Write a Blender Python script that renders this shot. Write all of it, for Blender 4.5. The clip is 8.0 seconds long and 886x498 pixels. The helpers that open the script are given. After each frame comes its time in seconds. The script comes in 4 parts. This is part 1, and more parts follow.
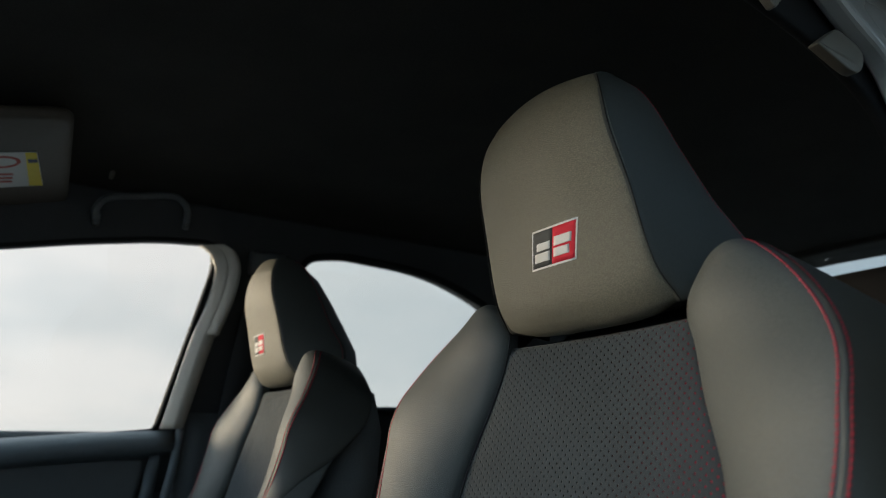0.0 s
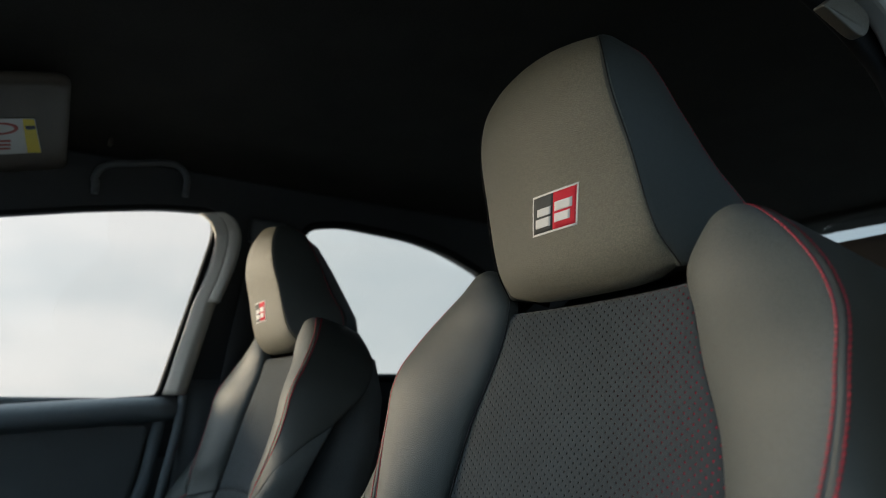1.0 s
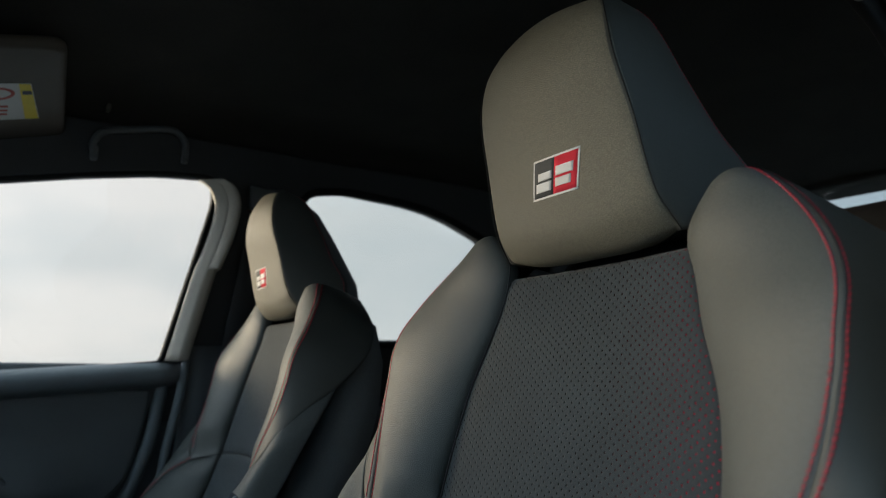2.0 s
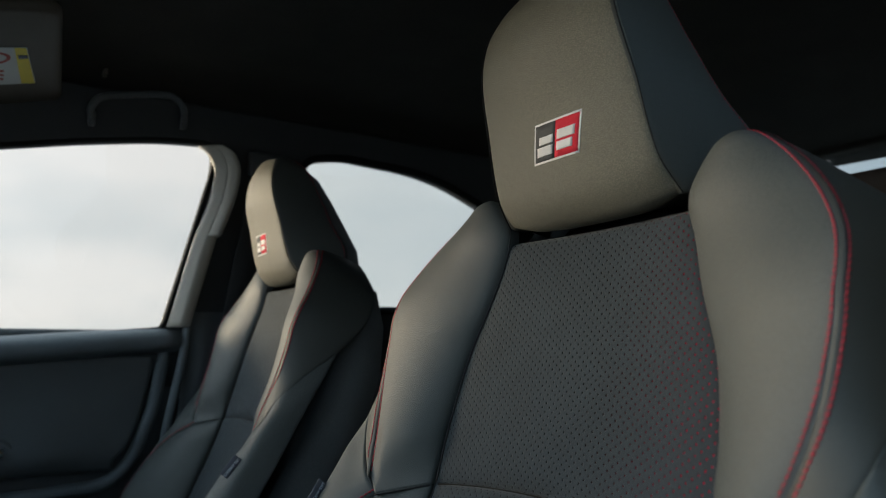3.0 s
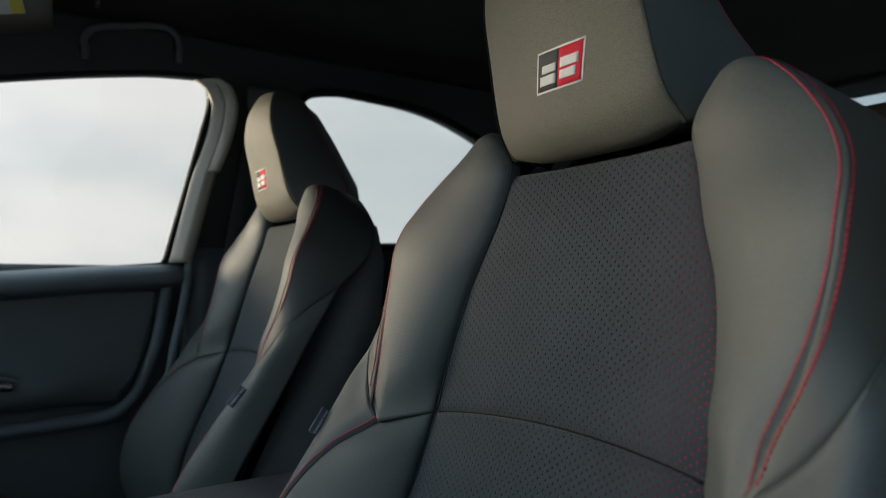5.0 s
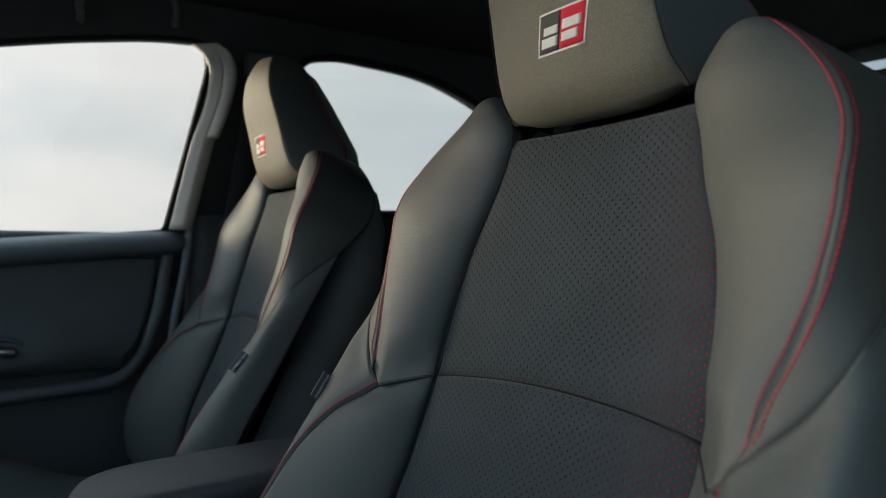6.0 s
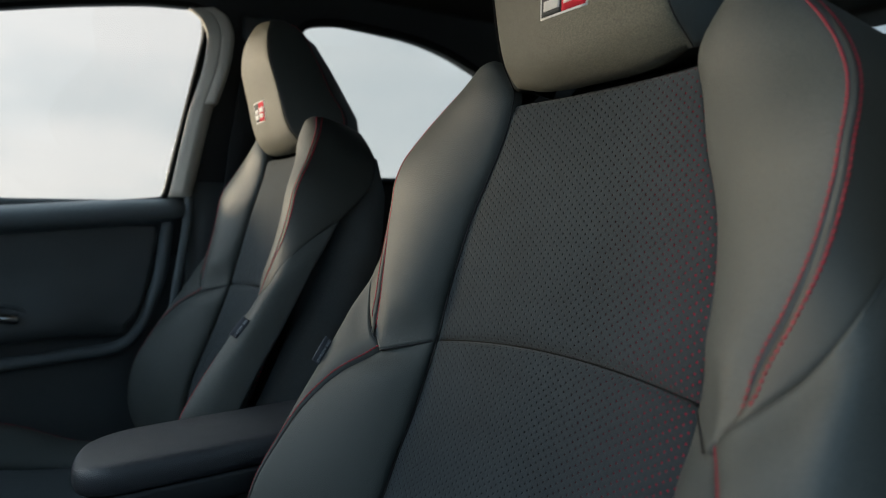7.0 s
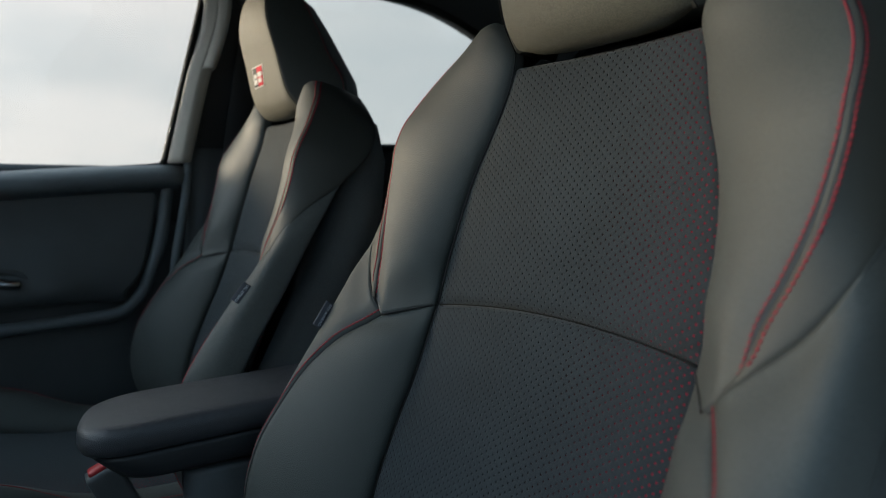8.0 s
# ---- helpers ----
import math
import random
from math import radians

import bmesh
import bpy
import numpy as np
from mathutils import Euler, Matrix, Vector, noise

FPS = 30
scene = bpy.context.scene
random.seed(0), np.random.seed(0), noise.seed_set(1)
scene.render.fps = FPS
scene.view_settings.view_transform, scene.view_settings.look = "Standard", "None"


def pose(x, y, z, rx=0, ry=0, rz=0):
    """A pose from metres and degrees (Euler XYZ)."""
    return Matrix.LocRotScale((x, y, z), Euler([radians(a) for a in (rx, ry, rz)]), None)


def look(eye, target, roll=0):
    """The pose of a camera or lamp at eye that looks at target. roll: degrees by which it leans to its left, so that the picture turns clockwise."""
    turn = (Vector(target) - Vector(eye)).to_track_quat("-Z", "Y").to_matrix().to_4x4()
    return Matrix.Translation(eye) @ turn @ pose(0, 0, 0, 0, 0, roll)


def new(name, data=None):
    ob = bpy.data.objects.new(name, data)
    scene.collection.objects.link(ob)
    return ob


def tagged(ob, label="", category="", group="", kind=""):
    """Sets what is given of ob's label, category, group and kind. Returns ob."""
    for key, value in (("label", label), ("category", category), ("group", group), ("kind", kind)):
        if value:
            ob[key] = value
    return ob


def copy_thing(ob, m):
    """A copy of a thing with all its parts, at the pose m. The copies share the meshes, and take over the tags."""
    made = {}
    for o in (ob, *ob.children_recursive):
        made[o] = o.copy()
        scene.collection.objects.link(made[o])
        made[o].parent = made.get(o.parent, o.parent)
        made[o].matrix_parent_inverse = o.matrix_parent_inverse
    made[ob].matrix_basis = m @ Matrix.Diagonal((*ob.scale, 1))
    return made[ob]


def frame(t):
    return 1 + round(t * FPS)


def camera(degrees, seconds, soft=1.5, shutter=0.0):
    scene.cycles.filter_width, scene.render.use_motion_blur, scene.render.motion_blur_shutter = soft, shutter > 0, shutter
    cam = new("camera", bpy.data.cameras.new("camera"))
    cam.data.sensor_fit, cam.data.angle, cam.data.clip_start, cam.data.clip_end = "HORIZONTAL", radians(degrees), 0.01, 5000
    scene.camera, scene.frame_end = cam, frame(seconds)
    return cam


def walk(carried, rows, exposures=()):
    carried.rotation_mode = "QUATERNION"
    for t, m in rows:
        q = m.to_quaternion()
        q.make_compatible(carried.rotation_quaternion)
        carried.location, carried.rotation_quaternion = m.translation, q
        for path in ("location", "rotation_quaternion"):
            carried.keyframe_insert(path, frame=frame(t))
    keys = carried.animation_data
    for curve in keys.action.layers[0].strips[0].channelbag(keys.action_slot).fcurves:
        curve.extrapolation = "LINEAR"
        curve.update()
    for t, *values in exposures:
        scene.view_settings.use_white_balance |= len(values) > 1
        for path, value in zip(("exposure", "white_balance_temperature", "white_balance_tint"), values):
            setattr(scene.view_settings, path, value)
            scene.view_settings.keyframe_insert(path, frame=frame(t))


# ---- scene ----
# The cabin of a parked car, seen through the open front door: x to the open side, y to the rear, z up.
cam = camera(64.0, 8.0, soft=0.8)
cam.data.dof.use_dof = True
cam.data.dof.focus_distance = 0.68
cam.data.dof.aperture_fstop = 5.6

# the camera tilts down on a head whose pivot lies behind the lens
PIVOT = Vector((0.8532, -0.4318, 0.9792))
ARM, YAW, TILT = 0.078, 56.963, 15.471
TILTS = [(0.0, 0.0), (0.5, -1.24), (1.0, -2.46), (1.5, -3.70), (3.0, -7.54), (3.5, -8.74), (4.0, -10.0), (4.5, -11.2),
         (6.0, -14.97), (6.5, -16.17), (7.0, -17.46), (7.5, -18.70), (8.0, -20.03)]


def tilted(down):
    p, w = radians(TILT + down), radians(YAW)
    ahead = Vector((-math.sin(w) * math.cos(p), math.cos(w) * math.cos(p), math.sin(p)))
    right = Vector((math.cos(w), math.sin(w), 0))
    return pose(*(PIVOT + ahead * ARM + right * 0.0104 * radians(down)), 90 + TILT + down, 0, YAW)


walk(cam, [(t, tilted(a)) for t, a in TILTS])

# ---- light ----
SKY_DIM, SKY_BRIGHT = 0.68, 1.14
ZENITH = 1.9  # an overcast sky is brighter overhead than at the horizon
SKY_SIDE = 78.0  # the clouds are thinnest over the closed side
FILL_GLOW, FILL_GLOW_SIDE = 4.8, 20.0  # the haze glows round the sun
SUN_ELEVATION, SUN_SIDE = 4.5, 48.0  # unseen glow ahead of the car, off the sun, added to light the seats
world = bpy.data.worlds.new("sky")
scene.world = world
world.use_nodes = True
wn, wl = world.node_tree.nodes, world.node_tree.links
wn.clear()
sky = wn.new("ShaderNodeTexSky")
sky.sky_type, sky.sun_disc = "NISHITA", False
sky.sun_elevation, sky.sun_rotation = radians(SUN_ELEVATION + 6), radians(180 + SUN_SIDE)
clear = wn.new("ShaderNodeBackground")
clear.inputs["Strength"].default_value = 0.12
wl.new(sky.outputs[0], clear.inputs["Color"])
wco = wn.new("ShaderNodeTexCoord")
wmap = wn.new("ShaderNodeMapping")
wmap.inputs["Scale"].default_value = (1.6, 1.6, 4.5)
wl.new(wco.outputs["Generated"], wmap.inputs["Vector"])
wnoise = wn.new("ShaderNodeTexNoise")
wnoise.inputs["Scale"].default_value, wnoise.inputs["Detail"].default_value = 2.4, 6.0
wnoise.inputs["Roughness"].default_value = 0.5
wl.new(wmap.outputs[0], wnoise.inputs["Vector"])
wramp = wn.new("ShaderNodeValToRGB")
wramp.color_ramp.elements[0].position, wramp.color_ramp.elements[0].color = 0.36, (0.655, 0.685, 0.695, 1)
wramp.color_ramp.elements[1].position, wramp.color_ramp.elements[1].color = 0.62, (0.80, 0.795, 0.785, 1)
wl.new(wnoise.outputs[0], wramp.inputs[0])
cloud = wn.new("ShaderNodeBackground")
# the cloud cover is brightest round the low sun and dims evenly towards the opposite sky
wdot = wn.new("ShaderNodeVectorMath")
wdot.operation = "DOT_PRODUCT"
wdot.inputs[1].default_value = (-math.sin(radians(SKY_SIDE)), -math.cos(radians(SKY_SIDE)), 0.15)
wl.new(wco.outputs["Generated"], wdot.inputs[0])
wdim = wn.new("ShaderNodeMapRange")
wdim.interpolation_type = "SMOOTHSTEP"
for key, value in (("From Min", -0.45), ("From Max", 1.0), ("To Min", SKY_DIM), ("To Max", SKY_BRIGHT)):
    wdim.inputs[key].default_value = value
wl.new(wdot.outputs["Value"], wdim.inputs["Value"])
wsep = wn.new("ShaderNodeSeparateXYZ")
wl.new(wco.outputs["Generated"], wsep.inputs[0])
wrise = wn.new("ShaderNodeMapRange")
for key, value in (("From Min", 0.27), ("From Max", 0.9), ("To Min", 1.0), ("To Max", ZENITH)):
    wrise.inputs[key].default_value = value
wl.new(wsep.outputs["Z"], wrise.inputs["Value"])
wprod = wn.new("ShaderNodeMath")
wprod.operation = "MULTIPLY"
wglow = wn.new("ShaderNodeVectorMath")
wglow.operation = "DOT_PRODUCT"
wglow.inputs[1].default_value = (-math.sin(radians(FILL_GLOW_SIDE)), -math.cos(radians(FILL_GLOW_SIDE)), 0.15)
wl.new(wco.outputs["Generated"], wglow.inputs[0])
wfill = None
for op, value in (("MAXIMUM", 0.0), ("POWER", 4.0), ("MULTIPLY", FILL_GLOW)):
    wstep = wn.new("ShaderNodeMath")
    wstep.operation, wstep.inputs[1].default_value = op, value
    wl.new(wfill or wglow.outputs["Value"], wstep.inputs[0])
    wfill = wstep.outputs[0]
wsum = wn.new("ShaderNodeMath")
wl.new(wdim.outputs[0], wsum.inputs[0])
wl.new(wfill, wsum.inputs[1])
wl.new(wsum.outputs[0], wprod.inputs[0])
wl.new(wrise.outputs[0], wprod.inputs[1])
wl.new(wprod.outputs[0], cloud.inputs["Strength"])
wtint = wn.new("ShaderNodeMix")
wtint.data_type, wtint.blend_type = "RGBA", "MULTIPLY"
wtint.inputs["Factor"].default_value = 1.0
wcool = wn.new("ShaderNodeMapRange")
wcool.data_type = "FLOAT_VECTOR"
wcool.inputs["From Min"].default_value[:] = (SKY_DIM, SKY_DIM, SKY_DIM)
wcool.inputs["From Max"].default_value[:] = (SKY_BRIGHT, SKY_BRIGHT, SKY_BRIGHT)
wcool.inputs[9].default_value[:] = (0.54, 0.78, 1.0)
wcool.inputs[10].default_value[:] = (1.0, 0.985, 0.975)
wl.new(wdim.outputs[0], wcool.inputs["Vector"])
wl.new(wramp.outputs[0], wtint.inputs["A"])
wl.new(wcool.outputs["Vector"], wtint.inputs["B"])
wblue = wn.new("ShaderNodeMapRange")
wblue.data_type = "FLOAT_VECTOR"
wblue.inputs["From Min"].default_value[:] = (1.0, 1.0, 1.0)
wblue.inputs["From Max"].default_value[:] = (ZENITH, ZENITH, ZENITH)
wblue.inputs[9].default_value[:] = (1.0, 1.0, 1.0)
wblue.inputs[10].default_value[:] = (0.74, 0.90, 1.0)
wl.new(wrise.outputs[0], wblue.inputs["Vector"])
wtop = wn.new("ShaderNodeMix")
wtop.data_type, wtop.blend_type = "RGBA", "MULTIPLY"
wtop.inputs["Factor"].default_value = 1.0
wl.new(wtint.outputs["Result"], wtop.inputs["A"])
wl.new(wblue.outputs["Vector"], wtop.inputs["B"])
wl.new(wtop.outputs["Result"], cloud.inputs["Color"])
wmix = wn.new("ShaderNodeMixShader")
wmix.inputs[0].default_value = 0.96
wl.new(clear.outputs[0], wmix.inputs[1])
wl.new(cloud.outputs[0], wmix.inputs[2])
wout = wn.new("ShaderNodeOutputWorld")
wl.new(wmix.outputs[0], wout.inputs["Surface"])

sun = new("sun", bpy.data.lights.new("sun", "SUN"))
sun.data.energy, sun.data.angle, sun.data.color = 4.9, radians(17), (1.0, 0.82, 0.56)
se, ss = radians(SUN_ELEVATION), radians(SUN_SIDE)
sun.matrix_world = look(Vector((-math.sin(ss) * math.cos(se), -math.cos(ss) * math.cos(se), math.sin(se))) * 8 + Vector((0, 0, 1)), (0, 0, 1))


# ---- materials ----
def material(name):
    m = bpy.data.materials.new(name)
    m.use_nodes = True
    return m, m.node_tree.nodes, m.node_tree.links, m.node_tree.nodes["Principled BSDF"]


def link_math(nodes, links, op, a, b=None, clamp=False):
    n = nodes.new("ShaderNodeMath")
    n.operation, n.use_clamp = op, clamp
    for i, v in enumerate((a, b)):
        if v is None:
            continue
        if isinstance(v, (int, float)):
            n.inputs[i].default_value = v
        else:
            links.new(v, n.inputs[i])
    return n.outputs[0]


def surface(name, color, rough=0.5, grain=600.0, relief=0.15, cells=True, vary=0.25, metal=0.0, sheen=0.0, coat=0.0, spec=0.5, depth=0.0006):
    """Fine grain in relief, its creases shaded in the colour, with broad stains and wear in colour and gloss."""
    m, nodes, links, bsdf = material(name)
    co = nodes.new("ShaderNodeTexCoord")
    broad = nodes.new("ShaderNodeTexNoise")
    broad.inputs["Scale"].default_value, broad.inputs["Detail"].default_value = 9.0, 5.0
    links.new(co.outputs["Object"], broad.inputs["Vector"])
    fine = nodes.new("ShaderNodeTexNoise")
    fine.inputs["Scale"].default_value, fine.inputs["Detail"].default_value = grain * 0.4, 3.0
    links.new(co.outputs["Object"], fine.inputs["Vector"])
    both = link_math(nodes, links, "ADD", link_math(nodes, links, "MULTIPLY", broad.outputs[0], 0.6), link_math(nodes, links, "MULTIPLY", fine.outputs[0], 0.4))
    ramp = nodes.new("ShaderNodeValToRGB")
    ramp.color_ramp.elements[0].position, ramp.color_ramp.elements[1].position = 0.3, 0.7
    ramp.color_ramp.elements[0].color = (*[c * (1 - vary) for c in color], 1)
    ramp.color_ramp.elements[1].color = (*[c * (1 + vary) for c in color], 1)
    links.new(both, ramp.inputs[0])
    links.new(link_math(nodes, links, "ADD", link_math(nodes, links, "MULTIPLY", broad.outputs[0], 0.16), rough - 0.08, True), bsdf.inputs["Roughness"])
    if cells:
        tex = nodes.new("ShaderNodeTexVoronoi")
        tex.feature = "DISTANCE_TO_EDGE"
        tex.inputs["Scale"].default_value = grain
        pebble = nodes.new("ShaderNodeMapRange")
        pebble.interpolation_type = "SMOOTHSTEP"
        pebble.inputs["From Min"].default_value, pebble.inputs["From Max"].default_value = 0.0, 0.32
        links.new(tex.outputs["Distance"], pebble.inputs["Value"])
        height = pebble.outputs[0]
        # shade between the pebbles put into the colour: creases darker, tops lighter
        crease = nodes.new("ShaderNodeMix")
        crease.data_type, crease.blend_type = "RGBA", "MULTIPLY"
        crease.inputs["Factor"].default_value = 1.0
        crease_shade = nodes.new("ShaderNodeMapRange")
        crease_shade.inputs["To Min"].default_value, crease_shade.inputs["To Max"].default_value = 1 - relief * 0.6, 1 + relief * 0.2
        links.new(height, crease_shade.inputs["Value"])
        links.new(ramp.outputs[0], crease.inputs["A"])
        links.new(crease_shade.outputs[0], crease.inputs["B"])
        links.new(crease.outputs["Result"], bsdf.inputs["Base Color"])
    else:
        tex = nodes.new("ShaderNodeTexNoise")
        tex.inputs["Scale"].default_value, tex.inputs["Detail"].default_value = grain, 4.0
        height = tex.outputs[0]
        links.new(ramp.outputs[0], bsdf.inputs["Base Color"])
    links.new(co.outputs["Object"], tex.inputs["Vector"])
    bump = nodes.new("ShaderNodeBump")
    bump.inputs["Strength"].default_value, bump.inputs["Distance"].default_value = relief, depth
    links.new(height, bump.inputs["Height"])
    links.new(bump.outputs[0], bsdf.inputs["Normal"])
    bsdf.inputs["Metallic"].default_value = metal
    bsdf.inputs["Specular IOR Level"].default_value = spec
    bsdf.inputs["Sheen Weight"].default_value = sheen
    bsdf.inputs["Coat Weight"].default_value = coat
    return m


def perforated(name, color, red_from, red_to):
    """Suede punched with staggered slots; a red backing shows more through those towards the door side."""
    m, nodes, links, bsdf = material(name)
    uv = nodes.new("ShaderNodeUVMap")
    co = nodes.new("ShaderNodeTexCoord")
    dots = None
    for shift in (0.0, 0.5):
        v = nodes.new("ShaderNodeVectorMath")
        v.operation = "MULTIPLY_ADD"
        v.inputs[1].default_value, v.inputs[2].default_value = (1 / 0.0086, 1 / 0.0070, 1), (20 + shift, 20 + shift, 0)
        links.new(uv.outputs[0], v.inputs[0])
        fr = nodes.new("ShaderNodeVectorMath")
        fr.operation = "FRACTION"
        links.new(v.outputs[0], fr.inputs[0])
        sc = nodes.new("ShaderNodeVectorMath")
        sc.operation = "MULTIPLY_ADD"
        sc.inputs[1].default_value, sc.inputs[2].default_value = (12.0, 7.4, 0), (-6.0, -3.7, 0)
        links.new(fr.outputs[0], sc.inputs[0])
        ln = nodes.new("ShaderNodeVectorMath")
        ln.operation = "LENGTH"
        links.new(sc.outputs[0], ln.inputs[0])
        dots = ln.outputs["Value"] if dots is None else link_math(nodes, links, "MINIMUM", dots, ln.outputs["Value"])
    hole = nodes.new("ShaderNodeMapRange")
    hole.interpolation_type = "SMOOTHSTEP"
    hole.inputs["From Min"].default_value, hole.inputs["From Max"].default_value = 0.99, 0.78
    noise_tex = nodes.new("ShaderNodeTexNoise")
    noise_tex.inputs["Scale"].default_value, noise_tex.inputs["Detail"].default_value = 14.0, 6.0
    links.new(co.outputs["Object"], noise_tex.inputs["Vector"])
    nap = nodes.new("ShaderNodeValToRGB")
    nap.color_ramp.elements[0].position, nap.color_ramp.elements[1].position = 0.3, 0.7
    nap.color_ramp.elements[0].color = (*[c * 0.78 for c in color], 1)
    nap.color_ramp.elements[1].color = (*[c * 1.22 for c in color], 1)
    tufts = nodes.new("ShaderNodeTexNoise")
    tufts.inputs["Scale"].default_value, tufts.inputs["Detail"].default_value = 260.0, 4.0
    links.new(co.outputs["Object"], tufts.inputs["Vector"])
    links.new(link_math(nodes, links, "ADD", link_math(nodes, links, "MULTIPLY", noise_tex.outputs[0], 0.55), link_math(nodes, links, "MULTIPLY", tufts.outputs[0], 0.45)), nap.inputs[0])
    across = nodes.new("ShaderNodeSeparateXYZ")
    links.new(uv.outputs[0], across.inputs[0])
    red = nodes.new("ShaderNodeMapRange")
    red.inputs["From Min"].default_value, red.inputs["From Max"].default_value = red_from, red_to
    links.new(across.outputs[0], red.inputs["Value"])
    redness = link_math(nodes, links, "POWER", red.outputs[0], 3.6)
    links.new(dots, hole.inputs["Value"])
    rim = nodes.new("ShaderNodeMapRange")
    rim.interpolation_type = "SMOOTHSTEP"
    rim.inputs["From Min"].default_value, rim.inputs["From Max"].default_value = 1.9, 1.0
    links.new(dots, rim.inputs["Value"])
    backing = nodes.new("ShaderNodeMix")
    backing.data_type = "RGBA"
    backing.inputs["A"].default_value, backing.inputs["B"].default_value = (0.004, 0.004, 0.004, 1), (0.50, 0.012, 0.050, 1)
    links.new(redness, backing.inputs["Factor"])
    mix = nodes.new("ShaderNodeMix")
    mix.data_type = "RGBA"
    links.new(hole.outputs[0], mix.inputs["Factor"])
    links.new(nap.outputs[0], mix.inputs["A"])
    links.new(backing.outputs["Result"], mix.inputs["B"])
    links.new(mix.outputs["Result"], bsdf.inputs["Base Color"])
    fuzz = nodes.new("ShaderNodeTexNoise")
    fuzz.inputs["Scale"].default_value, fuzz.inputs["Detail"].default_value = 1500.0, 3.0
    links.new(co.outputs["Object"], fuzz.inputs["Vector"])
    height = link_math(nodes, links, "SUBTRACT", link_math(nodes, links, "MULTIPLY", fuzz.outputs[0], 0.35), link_math(nodes, links, "ADD", link_math(nodes, links, "MULTIPLY", rim.outputs[0], 0.30), hole.outputs[0]))
    bump = nodes.new("ShaderNodeBump")
    bump.inputs["Strength"].default_value, bump.inputs["Distance"].default_value = 0.9, 0.0009
    links.new(height, bump.inputs["Height"])
    links.new(bump.outputs[0], bsdf.inputs["Normal"])
    bsdf.inputs["Roughness"].default_value = 0.85
    solid = link_math(nodes, links, "SUBTRACT", 1.0, hole.outputs[0])
    links.new(link_math(nodes, links, "MULTIPLY", solid, 0.25), bsdf.inputs["Specular IOR Level"])
    links.new(link_math(nodes, links, "MULTIPLY", solid, 0.12), bsdf.inputs["Sheen Weight"])
    return m


def glazing(name, tint, gloss=0.045):
    m, nodes, links, bsdf = material(name)
    nodes.remove(bsdf)
    see = nodes.new("ShaderNodeBsdfTransparent")
    see.inputs[0].default_value = (*tint, 1)
    shine = nodes.new("ShaderNodeBsdfGlossy")
    shine.inputs["Roughness"].default_value = 0.02
    mix = nodes.new("ShaderNodeMixShader")
    mix.inputs[0].default_value = gloss
    links.new(see.outputs[0], mix.inputs[1])
    links.new(shine.outputs[0], mix.inputs[2])
    links.new(mix.outputs[0], nodes["Material Output"].inputs["Surface"])
    return m


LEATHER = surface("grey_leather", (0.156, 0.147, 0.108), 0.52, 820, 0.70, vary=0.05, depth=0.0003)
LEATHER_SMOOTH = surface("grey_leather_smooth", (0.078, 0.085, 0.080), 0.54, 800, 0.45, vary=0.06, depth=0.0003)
# the smooth leather again, darkened to stand in for shade on the sides
LEATHER_SHADED = surface("shaded_side_leather", (0.050, 0.052, 0.045), 0.54, 900, 0.26, vary=0.06, depth=0.0003)
FABRIC_SIDE = surface("dark_side_fabric", (0.150, 0.160, 0.160), 0.85, 1400, 0.3, cells=False, vary=0.2, spec=0.2)
SUEDE = perforated("perforated_suede", (0.027, 0.036, 0.042), -0.02, 0.155)
THREAD = surface("red_thread", (0.34, 0.016, 0.032), 0.6, 2500, 0.4, cells=False, vary=0.2)
PIPING = surface("black_piping", (0.012, 0.012, 0.013), 0.5, 900, 0.1, vary=0.1)
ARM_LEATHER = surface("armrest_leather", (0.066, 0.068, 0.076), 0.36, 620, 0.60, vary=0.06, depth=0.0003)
PLASTIC = surface("black_plastic", (0.100, 0.108, 0.111), 0.42, 1100, 0.25, vary=0.15)
PLASTIC_SOFT = surface("soft_black_plastic", (0.155, 0.174, 0.185), 0.5, 800, 0.3, vary=0.15)
PILLAR_GREY = surface("pillar_plastic", (0.46, 0.42, 0.355), 0.45, 900, 0.2, vary=0.12)
CAP_PLASTIC = surface("cap_plastic", (0.15, 0.13, 0.10), 0.45, 900, 0.2, vary=0.12)
FRAME_BLACK = surface("black_frame_trim", (0.045, 0.047, 0.049), 0.6, 900, 0.3, vary=0.15, spec=0.25)
HEADLINER = surface("black_headliner_cloth", (0.042, 0.039, 0.035), 0.95, 900, 0.5, cells=False, vary=0.25, spec=0.1)
VISOR_CLOTH = surface("visor_vinyl", (0.090, 0.074, 0.056), 0.6, 700, 0.3, vary=0.12)
PAINT = surface("pale_grey_paint", (0.36, 0.355, 0.33), 0.3, 30, 0.02, cells=False, vary=0.03, coat=0.6)
RUBBER = surface("black_rubber", (0.010, 0.010, 0.010), 0.75, 600, 0.2, cells=False, vary=0.15, spec=0.2)
CHROME = surface("satin_chrome", (0.55, 0.56, 0.58), 0.25, 200, 0.03, cells=False, vary=0.05, metal=1.0)
ARM_BASE = surface("armrest_base_plastic", (0.022, 0.024, 0.027), 0.38, 1000, 0.3, vary=0.12)
CARPET = surface("black_carpet", (0.030, 0.031, 0.032), 0.95, 700, 0.8, cells=False, vary=0.3, spec=0.1)
REAR_CLOTH = surface("rear_black_cloth", (0.022, 0.022, 0.023), 0.9, 900, 0.5, cells=False, vary=0.25, spec=0.15)
BELT = surface("belt_webbing", (0.02, 0.02, 0.021), 0.7, 1500, 0.4, cells=False, vary=0.15)
RED_PLASTIC = surface("red_button", (0.50, 0.015, 0.02), 0.35, 300, 0.05, cells=False, vary=0.08)
